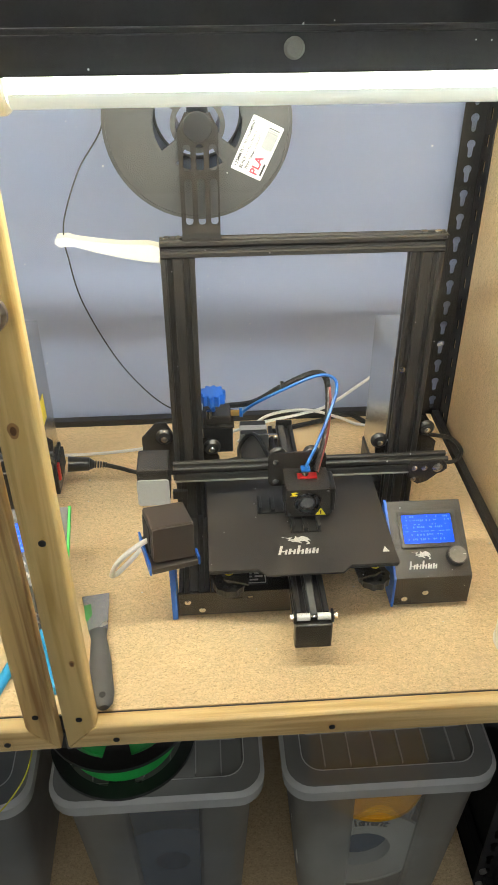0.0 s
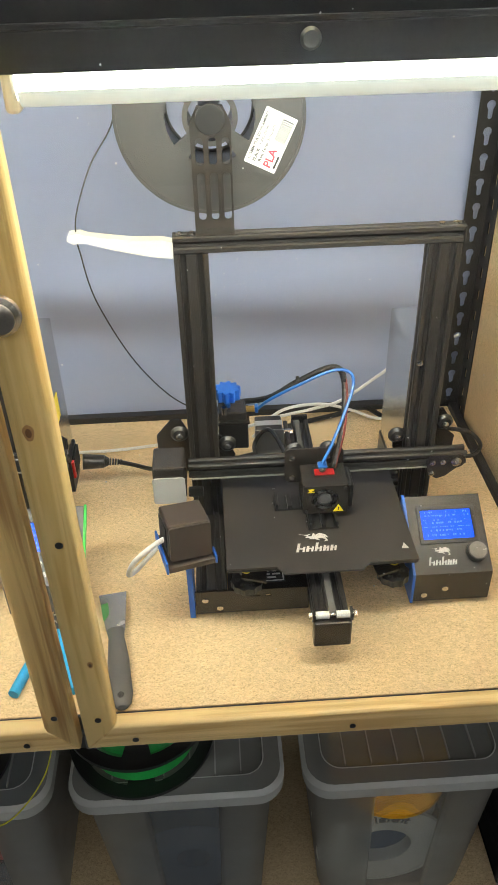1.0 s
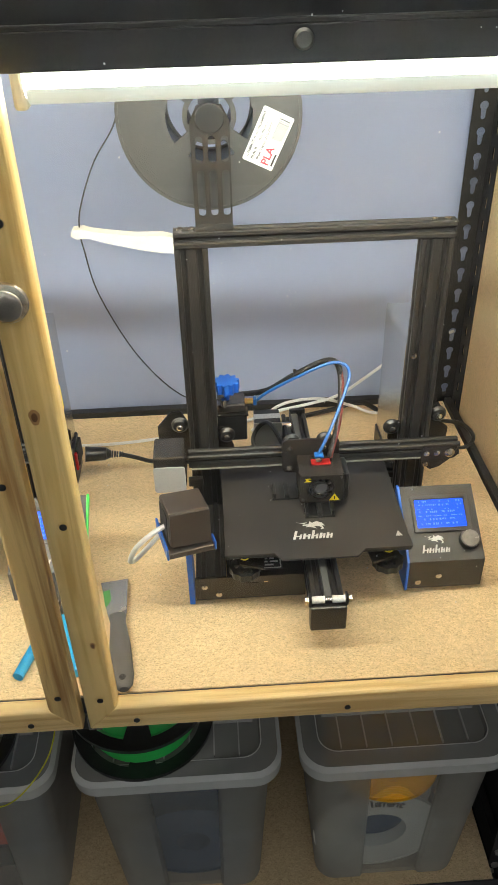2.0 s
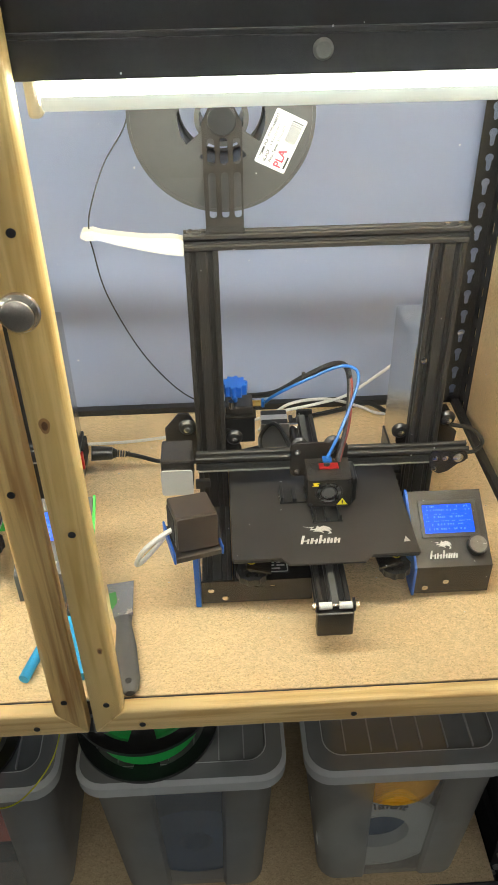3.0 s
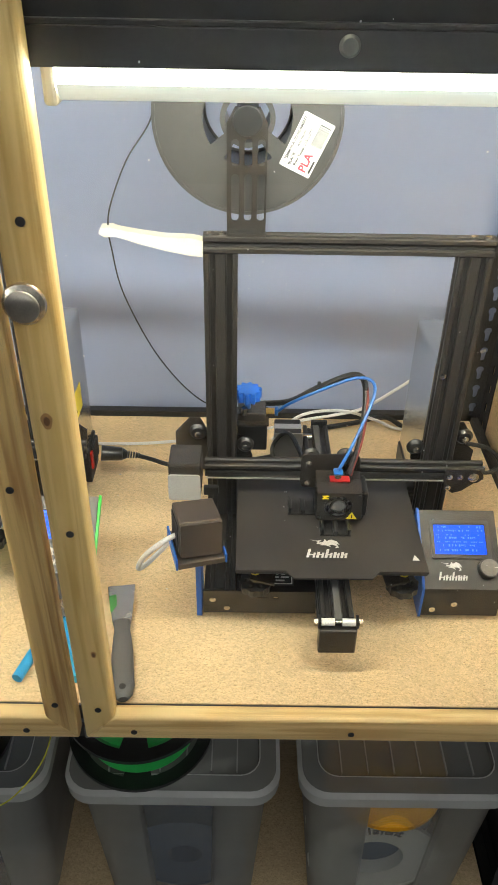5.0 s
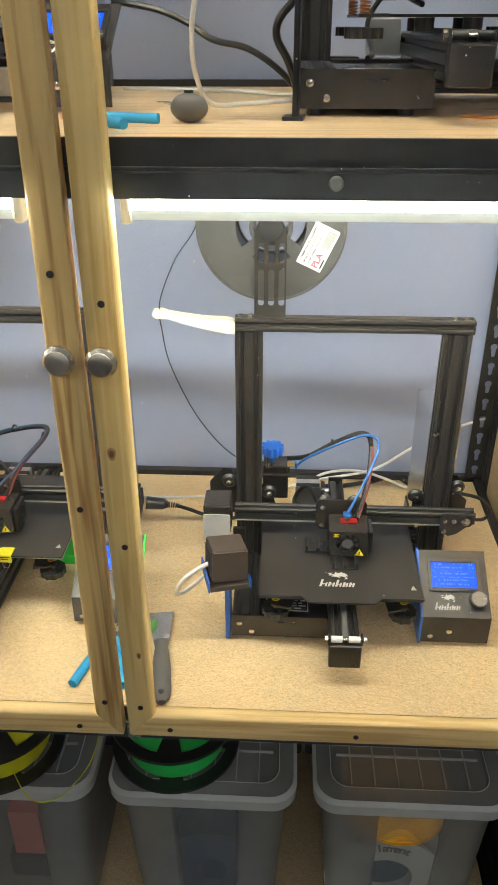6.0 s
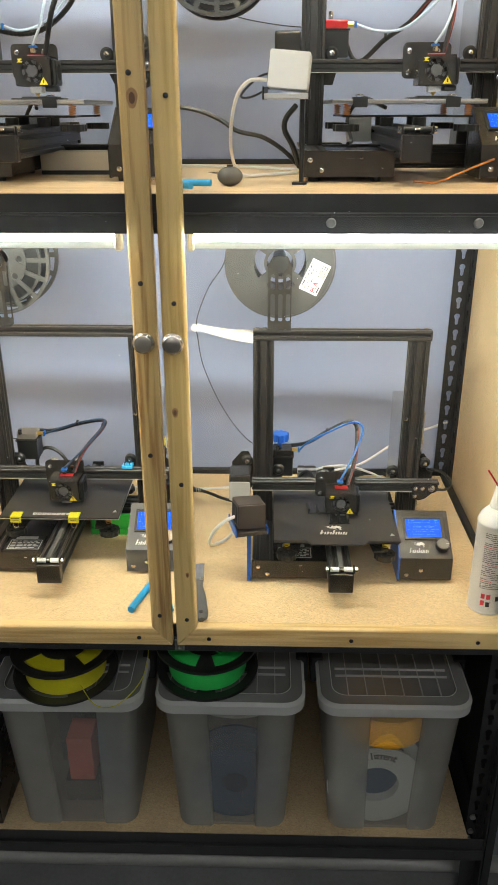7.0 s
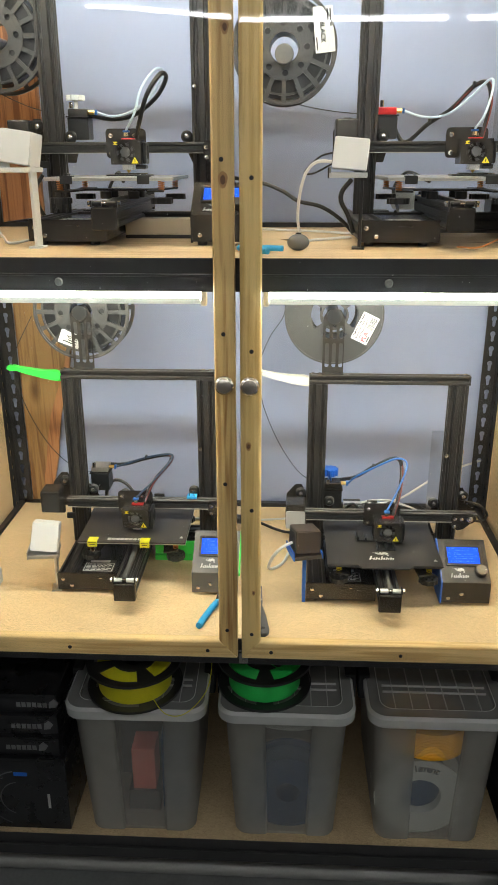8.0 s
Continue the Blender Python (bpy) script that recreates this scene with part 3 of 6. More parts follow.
def door_knob(d, x, z):
    bm = rod((x, -0.004, z), (x, -0.016, z), 0.0085, 20, 0.0075)
    rod((x, -0.013, z), (x, -0.0165, z), 0.0140, 32, 0.0165, bm)
    rod((x, -0.0165, z), (x, -0.0195, z), 0.0165, 32, 0.0160, bm)
    rod((x, -0.0195, z), (x, -0.0235, z), 0.0158, 32, 0.0128, bm)
    knob = part("knob", bm, M_NICKEL, d, "round bevelled nickel knob", smooth=True)
    bm = bmesh.new()
    rings = [[bm.verts.new((x + r * math.cos(a * math.tau / 32), y, z + r * math.sin(a * math.tau / 32))) for a in range(32)]
             for r, y in ((0.0126, -0.0232), (0.0123, -0.0246), (0.0104, -0.0256), (0.0075, -0.0265), (0.0035, -0.0269))]
    for a, b in zip(rings, rings[1:]):
        for i in range(32):
            bm.faces.new((a[i], a[(i + 1) % 32], b[(i + 1) % 32], b[i]))
    bm.faces.new(rings[-1])
    part("knob_face", bm, M_NICKEL_FACE, knob, "darker domed face", smooth=True)


door_r = door("door_1", 0.004, 0.628, "", M_PINE_Z, 0.0)
door_l = door("door_2", -0.004, -0.664, "", M_PINE_Z2, 0.012)
for z in (0.751, 1.013, 1.306, 1.581, 1.86, 2.12):
    door_screw(door_r, 0.0235, z)
for z in (0.759, 1.064, 1.335, 1.608, 1.90, 2.12):
    door_screw(door_l, -0.0235, z)
for x in (0.061, 0.310, 0.53):
    door_screw(door_r, x, 0.711)
for x in (-0.062, -0.333, -0.58):
    door_screw(door_l, x, 0.712)
door_knob(door_r, 0.021, 1.2495)
door_knob(door_l, -0.022, 1.2505)
for d, x, z, r in ((door_l, -0.0215, 1.578, 0.0075), (door_r, 0.018, 1.135, 0.0048), (door_l, -0.016, 1.79, 0.006), (door_r, 0.027, 0.84, 0.003)):
    rim = part("knot", prism([(x + r * (1 + 0.12 * math.sin(3 * a)) * math.cos(a), z + r * 1.7 * math.sin(a)) for a in [2 * math.pi * i / 24 for i in range(24)]], front(-0.00005), 0.0002), M_KNOT_RIM, d, "oval pine knot")
    part("knot_heart", prism([(x + 0.55 * r * math.cos(a), z + 0.95 * r * math.sin(a)) for a in [2 * math.pi * i / 20 for i in range(20)]], front(-0.0003), 0.0002), M_KNOT, rim)
catch = thing("magnetic_catch", "small clear plastic door stop under the doors", "door stop", at=(0.006, 0.02, 0.664))
part("body", box(-0.009, 0.009, -0.006, 0.0004, 0.006, 0.0282), M_LID, catch, bevel=0.002)
part("screw", rod((0, -0.0062, 0.014), (0, -0.0080, 0.014), 0.003, 12), M_NICKEL, catch)

# timber behind the left end
plank_m = Matrix.Translation((0, 0.655, 0)) @ FRONT
random.seed(4)
rightedge = [(-0.548 + 0.175 * (z - 0.72) + random.uniform(-0.006, 0.006), z) for z in [0.735 + 0.06 * i for i in range(12)]]
rightedge2 = [(-0.50 + random.uniform(-0.008, 0.008), z) for z in [1.48 + 0.06 * i for i in range(12)]]
pl = thing("wooden_plank", "reddish rough-sawn plank leaning on the wall", "plank")
part("board", prism([(-0.606, 0.731)] + rightedge + [(-0.606, 1.40)], plank_m, 0.012), M_SAP, pl, "pale sapwood face", bevel=0.002)
strip = [(x + 0.0015, z) for x, z in rightedge]
part("bark_edge", prism(strip + [(x - 0.020 - 0.012 * math.sin(9 * z), z) for x, z in reversed(strip)], Matrix.Translation((0, -0.0122, 0)) @ plank_m, 0.004), M_PLANK, pl, "reddish raw edge", bevel=0.0012)
pl = thing("wooden_plank", "reddish rough-sawn plank standing on the upper shelf", "plank")
part("board", prism([(-0.606, 1.467)] + rightedge2 + [(-0.606, 2.14)], plank_m, 0.012), M_PLANK, pl, bevel=0.002)

# pale rod added in place of the stripe of light on the floor
cd = thing("floor_stripe_rod", "pale grey rod standing in for a lit stripe on the floor", "conduit")
part("pipe", rod((-1.5, 0.11, 0.018), (1.5, 0.11, 0.018), 0.018, 16), M_STRIPE_ROD, cd, smooth=True)


# ---- storage bins ----
def bin_shell(x0, x1, y0, y1, z0, z1, taper, r=0.03):
    """Open tub with thin tapering walls and a recessed clear panel in its front."""
    bm = bmesh.new()
    loops = []
    n = 5
    for inset, fy, z, sink in ((taper, 0.8, z0, 0.004), (taper * 0.15, 1, z1 - 0.032, 0.007), (0, 1, z1 - 0.026, 0.0), (0, 1, z1, 0.0), (0.0025, 1, z1, 0.0),
                               (0.0025, 1, z1 - 0.026, 0.0), (taper * 0.15 + 0.0025, 1, z1 - 0.032, 0.007), (taper + 0.0025, 0.9, z0 + 0.003, 0.004)):
        out = round_rect(x0 + inset, x1 - inset, y0 + inset * fy, y1 - inset * fy, r, n)
        mid, half, yf = (x0 + x1) / 2, (x1 - x0) / 2 - inset, y0 + inset * fy
        xa, xb = mid - 0.38 * half, mid + 0.46 * half
        out[3 * (n + 1):3 * (n + 1)] = [(xa, yf), (xa + 0.004, yf + sink), (xb - 0.004, yf + sink), (xb, yf)]
        loops.append([bm.verts.new((x, y, z)) for x, y in out])
    for k, (a, b) in enumerate(zip(loops, loops[1:])):
        for i in range(len(a)):
            j = (i + 1) % len(a)
            f = bm.faces.new((a[i], a[j], b[j], b[i]))
            f.material_index = 1 if i == 3 * (n + 1) + 1 and k in (0, 6) else 0
    bm.faces.new(loops[0][::-1])
    bm.faces.new(loops[-1])
    return bm


BIN_Y, BIN_H = 0.020, 0.341


def storage_bin(x0, x1, label, turn=0.0):
    w = (x1 - x0) / 2
    t = thing("storage_bin", label, "storage box", at=((x0 + x1) / 2, BIN_Y, Z_LOW), turn=turn, group="plastic bins on the bottom shelf")
    h = BIN_H
    tub = part("tub", bin_shell(-w + 0.010, w - 0.010, 0.010, 0.395, 0.0005, h, 0.020), M_BIN, t, "milky translucent tub with a clearer front panel", smooth=True)
    tub.data.materials.append(M_BIN_CLEAR)
    bm = bmesh.new()
    prof = ((0.0015, h - 0.019), (-0.002, h - 0.016), (-0.003, h + 0.004), (0.0025, h + 0.0105), (0.022, h + 0.0110), (0.0235, h + 0.0122), (0.0250, h + 0.0122), (0.027, h + 0.004))
    loops = []
    for inset, z in prof:
        loops.append([bm.verts.new((x, y, z)) for x, y in round_rect(-w + inset, w - inset, inset, 0.405 - inset, 0.036 - inset * 0.4, 6)])
    for a, b in zip(loops, loops[1:]):
        for i in range(len(a)):
            j = (i + 1) % len(a)
            bm.faces.new((a[i], a[j], b[j], b[i]))
    bm.faces.new(loops[-1])
    lid = part("lid", bm, M_LID, t, "clear ribbed lid with rolled rim", smooth=True)
    for p in lid.data.polygons:
        p.material_index = 1 if p.index < 3 * 28 or 5 * 28 <= p.index < 6 * 28 else 0
    lid.data.materials.append(M_RIM)
    z = h + 0.0042
    for i in range(6):
        x = -w + 0.055 + (2 * w - 0.110) * i / 5
        part("rib", box(x - 0.0009, x + 0.0009, 0.032, 0.372, z, z + 0.0045), M_LID_RIB, lid)
    for y in (0.085, 0.105, 0.20, 0.325):
        part("rib", box(-w + 0.034, w - 0.034, y - 0.0009, y + 0.0009, z + 0.0002, z + 0.0049), M_LID_RIB, lid)
    for s in (-1, 1):
        bm = box(s * w - 0.012, s * w + 0.012, 0.125, 0.285, h - 0.045, h + 0.016)
        part("clip", bm, M_MATT, t, "black side clip", bevel=0.004)
    return t


bin_a = storage_bin(-0.368, -0.075, "milky plastic bin holding boxes, yellow spools on its clear lid", 0.6)
bin_b = storage_bin(-0.047, 0.234, "milky plastic bin holding filament spools, green spool on its lid", 0)
bin_c = storage_bin(0.264, 0.550, "milky plastic bin holding an orange and a white spool", 0)


# ---- spools ----
def spool(name, label, at, r, width, m_flange, m_wound, wound_r, hub, style, tilt=(0, 0, 0), wound_from=0.0, group=""):
    """A filament spool whose axis runs front to back, centred on its origin."""
    t = new(name)
    t.matrix_basis = pose(*at, *tilt)
    tagged(t, label, "filament spool", group)
    for k, y in enumerate((-width / 2, width / 2)):
        holes = [circle(0, 0, hub, 28)]
        if style == "window" and k == 1:
            holes = [circle(0, 0, r * 0.47, 40)]
        if style == "spokes":
            n = 16
            for i in range(n):
                a0, a1 = 360 * i / n + 3, 360 * (i + 1) / n - 3
                holes.append(arc(0, 0, r * 0.56, a0 + 1, a1 - 1, 3) + arc(0, 0, r * 0.79, a1, a0, 3))
                holes.append(arc(0, 0, r * 0.83, a0, a1, 3) + arc(0, 0, r * 0.93, a1, a0, 3))
                if i % 2 == 0:
                    holes.append(circle(r * 0.43 * math.cos(radians(a0)), r * 0.43 * math.sin(radians(a0)), r * 0.058, 12))
        elif style == "cutouts":
            for a0 in (15, 105, 195, 285):
                holes.append(arc(0, 0, r * 0.46, a0 - 3, a0 + 63, 10) + arc(0, 0, r * 0.82, a0 + 62, a0 - 2, 10))
        elif style == "window" and k == 0:
            for a0 in (-30, 60, 150, 240):
                holes.append(arc(0, 0, r * 0.29, a0, a0 + 62, 7) + arc(0, 0, r * 0.47, a0 + 64, a0 - 2, 7))
        bm = plate(circle(0, 0, r, 64), holes, front(y + 0.0012), 0.0025)
        fl = part("flange", bm, m_flange, t)
        ring = bmesh.new()
        rings = [[ring.verts.new((rr * math.cos(2 * math.pi * i / 64), yy, rr * math.sin(2 * math.pi * i / 64))) for i in range(64)]
                 for rr, yy in ((r, y - 0.003), (r, y + 0.003), (r - 0.0035, y + 0.003), (r - 0.0035, y - 0.003))]
        for q in range(4):
            for i in range(64):
                j = (i + 1) % 64
                ring.faces.new((rings[q][i], rings[q][j], rings[(q + 1) % 4][j], rings[(q + 1) % 4][i]))
        part("rim", ring, m_flange, fl, smooth=True)
    for rr, mm, nm, ww in ((hub + 0.003, m_flange, "core", width), (wound_r, m_wound, "winding", width - 0.006)):
        bm = bmesh.new()
        inner = hub if nm == "core" else max(hub + 0.0035, wound_from)
        steps = 2 if nm == "core" else 26
        prof = [(rr + (0.0007 if s % 2 else 0), -ww / 2 + ww * s / steps) for s in range(steps + 1)]
        prof = [(inner, -ww / 2)] + prof + [(inner, ww / 2)]
        loops = [[bm.verts.new((a * math.cos(2 * math.pi * i / 48), y, a * math.sin(2 * math.pi * i / 48))) for i in range(48)] for a, y in prof]
        for a, b in zip(loops, loops[1:] + loops[:1]):
            for i in range(48):
                j = (i + 1) % 48
                bm.faces.new((a[i], a[j], b[j], b[i]))
        part(nm, bm, mm, t, "", smooth=True)
    return t


# ---- 3D printers ----
def slots(nw, nh, u=0.02):
    """Outline of a slotted aluminium profile, nw by nh cells, from its lower left corner."""
    w, h = nw * u, nh * u
    cut = ((-0.0046, 0), (-0.0030, 0.0018), (-0.0030, 0.0058), (0.0030, 0.0058), (0.0030, 0.0018), (0.0046, 0))
    c = 0.0013
    out = [(c, 0)]
    for i in range(nw):
        out += [((i + 0.5) * u + a, b) for a, b in cut]
    out += [(w - c, 0), (w, c)]
    for i in range(nh):
        out += [(w - b, (i + 0.5) * u + a) for a, b in cut]
    out += [(w, h - c), (w - c, h)]
    for i in reversed(range(nw)):
        out += [((i + 0.5) * u - a, h - b) for a, b in cut]
    out += [(c, h), (0, h - c)]
    for i in reversed(range(nh)):
        out += [(b, (i + 0.5) * u - a) for a, b in cut]
    return out + [(0, c)]


ALONG_X = Matrix(((0, 0, 1, 0), (1, 0, 0, 0), (0, 1, 0, 0), (0, 0, 0, 1)))     # outline in y and z, thick along x
ALONG_Y = Matrix(((-1, 0, 0, 0), (0, 0, 1, 0), (0, 1, 0, 0), (0, 0, 0, 1)))   # outline in -x and z, thick along y


def bolt(x, y, z, r, parent, out=0.003, d=(0, -1, 0), material=None):
    v = Vector(d)
    a = Vector((x, y, z))
    bm = rod(a, a + v * out * 0.7, r, 14)
    rod(a + v * out * 0.7, a + v * out, r, 14, r * 0.6, bm)
    rod(a + v * out, a + v * (out + 0.0003), r * 0.4, 6, None, bm)
    return part("bolt", bm, material or M_CHROME, parent, smooth=True)


def wheel(x, y, z, parent):
    """A guide wheel with a V-shaped tread, its axle running front to back."""
    bm = bmesh.new()
    prof = ((0.0040, -0.005), (0.0085, -0.005), (0.0118, -0.0012), (0.0118, 0.0012), (0.0085, 0.005), (0.0040, 0.005))
    loops = [[bm.verts.new((x + r * math.cos(a), y + d, z + r * math.sin(a))) for a in [2 * math.pi * i / 24 for i in range(24)]] for r, d in prof]
    for a, b in zip(loops, loops[1:]):
        for i in range(24):
            bm.faces.new((a[i], a[(i + 1) % 24], b[(i + 1) % 24], b[i]))
    w = part("wheel", bm, M_BLACK, parent, smooth=True)
    bm = rod((x, y - 0.0055, z), (x, y + 0.0055, z), 0.0045, 14)
    part("bearing", bm, M_CHROME, w, smooth=True)
    return w


def bird_mark(x, z, s, m, parent, material):
    """A winged emblem kept to a plain swept shape, over slanting frames in the place of the maker's name."""
    out = [(-1.15, 0.95), (-0.75, 0.82), (-0.30, 0.88), (-0.62, 0.62), (-0.20, 0.66), (-0.05, 1.02), (0.10, 0.80), (0.45, 0.98), (0.85, 0.78), (1.05, 0.42),
           (0.78, 0.56), (0.98, 0.10), (0.66, 0.02), (0.84, 0.26), (0.52, 0.42), (0.22, 0.40), (0.38, 0.16), (-0.02, 0.34), (-0.45, 0.36), (-0.18, 0.50), (-0.70, 0.52), (-0.48, 0.70)]
    part("emblem", plate([(x + a * s, z + s * 0.95 + b * s) for a, b in out], [], m, 0.0004), material, parent, "pale printed emblem")
    for k, (a, b) in enumerate(((-1.55, -0.92), (-0.82, -0.28), (-0.18, 0.34), (0.44, 0.88), (0.98, 1.45))):
        h = 0.86 if k in (0, 2) else 0.54

        def slanted(u0, u1, v0, v1):
            return [(x + (u + 0.26 * v) * s, z + v * s) for u, v in ((u0, v0), (u1, v0), (u1, v1), (u0, v1))]
        bm = prism(slanted(a, a + 0.20, -0.05, h), m, 0.0004)
        prism(slanted(b - 0.16, b, -0.05, 0.46), m, 0.0004, bm)
        mid = 0.22
        prism(slanted(a + 0.205, b - 0.165, mid, mid + 0.10), m, 0.0004, bm)
        part("print_bar", bm, material, parent)


def display_unit(p, face, side, side_right, lx):
    """Sloping control box with a blue screen and a dial, under the printer p."""
    c = new("control_box")
    c.parent = p
    tagged(c, "sloping control box with a lit blue screen and a dial")
    x0, x1 = 0.285 + lx, 0.385 + lx
    prof = [(0.0, 0.008), (0.0, 0.056), (0.092, 0.1103), (0.092, 0.1068), (0.003, 0.0540), (0.003, 0.008)]
    part("case", prism(prof, Matrix.Translation((x0, 0, 0)) @ ALONG_X, x1 - x0), face, c, bevel=0.0015)
    s = lx + (0.386 if side_right else 0.2815)
    strip = [(-0.001, 0.050), (-0.001, 0.0575), (0.092, 0.1125), (0.092, 0.105)]
    part("side_plate", prism(strip if side_right else [(-0.001, 0.006), (-0.001, 0.056), (0.088, 0.111), (0.096, 0.111), (0.096, 0.006)], Matrix.Translation((s, 0, 0)) @ ALONG_X, 0.0032), side, c, "coloured printed side plate", bevel=0.0006)
    ang = math.atan2(0.052, 0.088)
    m = Matrix.Translation((x0, 0.0, 0.056)) @ Matrix.Rotation(ang, 4, "X") @ Matrix.Translation((0, 0, 0.0004))
    L = math.hypot(0.052, 0.088)
    bez = part("bezel", plate(round_rect(0.012, 0.090, 0.040, 0.092, 0.002), [round_rect(0.0165, 0.0845, 0.0455, 0.0865, 0.001)], m, 0.0022), M_BLACK, c)
    part("screen", prism(round_rect(0.017, 0.084, 0.046, 0.086, 0.001), m, 0.0012), M_LCD, c, "lit blue display")
    mm = m @ Matrix.Translation((0, 0, 0.0013))
    random.seed(12)
    for row, y in enumerate((0.0815, 0.0765, 0.0715, 0.0670, 0.0620, 0.0565, 0.0500)):
        x = 0.020
        bm = bmesh.new()
        while x < 0.080:
            w = random.uniform(0.0008, 0.0020)
            if random.random() < (0.45 if row < 4 else 0.62):
                lo = y + random.choice((0, 0, 0.0008))
                prism([(x, lo), (x + w, lo), (x + w, y + 0.0026), (x, y + 0.0026)] if row not in (2, 4) else [(x, y), (x + w, y), (x + w, y + 0.0012), (x, y + 0.0012)], mm, 0.0002, bm)
            x += w + random.uniform(0.0006, 0.0016)
        part("digit_row", bm, M_LCDW, bez)
    kx, ky = 0.082, 0.026
    bm = bmesh.new()
    gear = []
    for i in range(48):
        r = 0.0128 if i % 2 else 0.0124
        gear.append((kx + r * math.cos(2 * math.pi * i / 48), ky + r * math.sin(2 * math.pi * i / 48)))
    prism(gear, m, 0.012, bm)
    dial = part("dial", bm, M_BLACK, c, "ribbed black dial with a bright top", bevel=0.0)
    part("dial_top", prism(circle(kx, ky, 0.0112, 32), m @ Matrix.Translation((0, 0, 0.012)), 0.0006), M_DIAL, dial, "turned dark metal top")
    part("dial_mark", prism([(kx + 0.006, ky - 0.0004), (kx + 0.0108, ky - 0.0004), (kx + 0.0108, ky + 0.0004), (kx + 0.006, ky + 0.0004)], m @ Matrix.Translation((0, 0, 0.0127)), 0.0002), M_PRINT, dial)
    bird_mark(0.037, 0.012, 0.0122, m @ Matrix.Translation((0, 0, 0.0002)), c, M_PRINT)
    for x, z in ((0.0135, 0.020), (0.0405, 0.030)):
        bolt(x0 + x, 0.0, z, 0.0042, c, 0.0024)
    return c


def tool_head(p, hx, gz, clip):
    """Print head with fan shroud, nozzle and carriage plate; hx is its middle, gz the beam's lower side."""
    t = new("print_head")
    t.parent = p
    x0, x1, z0, z1 = hx - 0.029, hx + 0.029, gz - 0.021, gz + 0.023
    yf, yb = 0.064, 0.112
    carr = part("carriage_plate", plate(round_rect(hx - 0.048, hx + 0.030, gz - 0.010, gz + 0.044, 0.008), [], front(0.121), 0.003), M_POWDER, t)
    for x, z in ((hx - 0.038, gz + 0.031), (hx + 0.008, gz + 0.031), (hx - 0.038, gz - 0.001)):
        bolt(x, 0.118, z, 0.0042, carr)
    for x, z in ((hx - 0.034, gz + 0.0305), (hx + 0.012, gz + 0.0305)):
        wheel(x, 0.136, z, carr)
    # shroud: open box with a fan opening in front
    sh = part("fan_shroud", plate(round_rect(x0, x1, z0, z1, 0.003), [circle(hx - 0.001, z0 + 0.022, 0.0185, 32)], front(yf + 0.003), 0.003), M_POWDER, t, "black sheet-metal fan shroud")
    bm = box(x0, x0 + 0.0015, yf + 0.003, yb, z0, z1)
    box(x1 - 0.0015, x1, yf + 0.003, yb, z0, z1, bm)
    box(x0, x1, yf + 0.003, yb, z1 - 0.0015, z1 + 0.0002, bm)
    box(x0 + 0.002, x1 - 0.002, yb - 0.002, yb, z0, z1 - 0.002, bm)
    part("shroud_body", bm, M_POWDER, sh)
    cx, cz = hx - 0.001, z0 + 0.022
    bm = bmesh.new()
    prism(circle(cx, cz, 0.0085, 24), front(yf + 0.006), 0.005, bm)
    for i in range(7):
        a = 360 * i / 7
        blade = arc(cx, cz, 0.0085, a, a + 22, 3) + arc(cx, cz, 0.0178, a + 46, a + 18, 3)
        prism(blade, front(yf + 0.009), 0.0025, bm)
    part("fan", bm, M_GREY, sh, "small black cooling fan")
    bm = bmesh.new()
    for rr in (0.0105, 0.0165):
        plate(circle(cx, cz, rr + 0.0011, 28), [circle(cx, cz, rr - 0.0002, 28)], front(yf + 0.0016), 0.0014, bm)
    for a in (45, 135, 225, 315):
        q = Matrix.Rotation(radians(-a), 4, "Y")
        m = Matrix.Translation((cx, 0, cz)) @ q @ Matrix.Translation((0, yf + 0.0016, 0)) @ FRONT
        prism([(0.0105, -0.0008), (0.0195, -0.0008), (0.0195, 0.0008), (0.0105, 0.0008)], m, 0.0012, bm)
    part("fan_guard", bm, M_POWDER, sh)
    tri = part("warning_sticker", prism([(hx + 0.010, z0 + 0.002), (hx + 0.024, z0 + 0.002), (hx + 0.017, z0 + 0.0135)], front(yf), 0.0004), M_YEL, sh, "yellow triangle warning sticker")
    part("warning_sign", prism([(hx + 0.0165, z0 + 0.004), (hx + 0.0178, z0 + 0.004), (hx + 0.0178, z0 + 0.0095), (hx + 0.0162, z0 + 0.0095)], front(yf - 0.0005), 0.0003), M_INK, tri)
    part("emblem_sticker", prism([(x0 + 0.005, z1 - 0.0095), (x0 + 0.014, z1 - 0.0095), (x0 + 0.0145, z1 - 0.0080), (x0 + 0.010, z1 - 0.0072), (x0 + 0.015, z1 - 0.0045), (x0 + 0.012, z1 - 0.0035), (x0 + 0.006, z1 - 0.0042), (x0 + 0.008, z1 - 0.0072)], front(yf), 0.0004), M_YEL, sh, "yellow printed emblem")
    for x, z in ((x0 + 0.0045, z0 + 0.004), (x1 - 0.004, z1 - 0.004)):
        bolt(x, yf, z, 0.0022, sh, 0.0015, material=M_MATT)
    # blower on the right side of the shroud
    bl = part("blower", box(x1 + 0.0002, x1 + 0.008, yf + 0.006, yf + 0.046, z0 + 0.001, z1 - 0.004), M_BLACK, t, "part-cooling blower", bevel=0.003)
    part("blower_eye", rod((x1 + 0.0082, yf + 0.026, z0 + 0.021), (x1 + 0.0088, yf + 0.026, z0 + 0.021), 0.012, 24), M_MATT, bl)
    part("duct", box(x1 - 0.014, x1 + 0.006, yf + 0.012, yf + 0.036, z0 - 0.008, z0 - 0.0003), M_BLACK, bl, bevel=0.002)
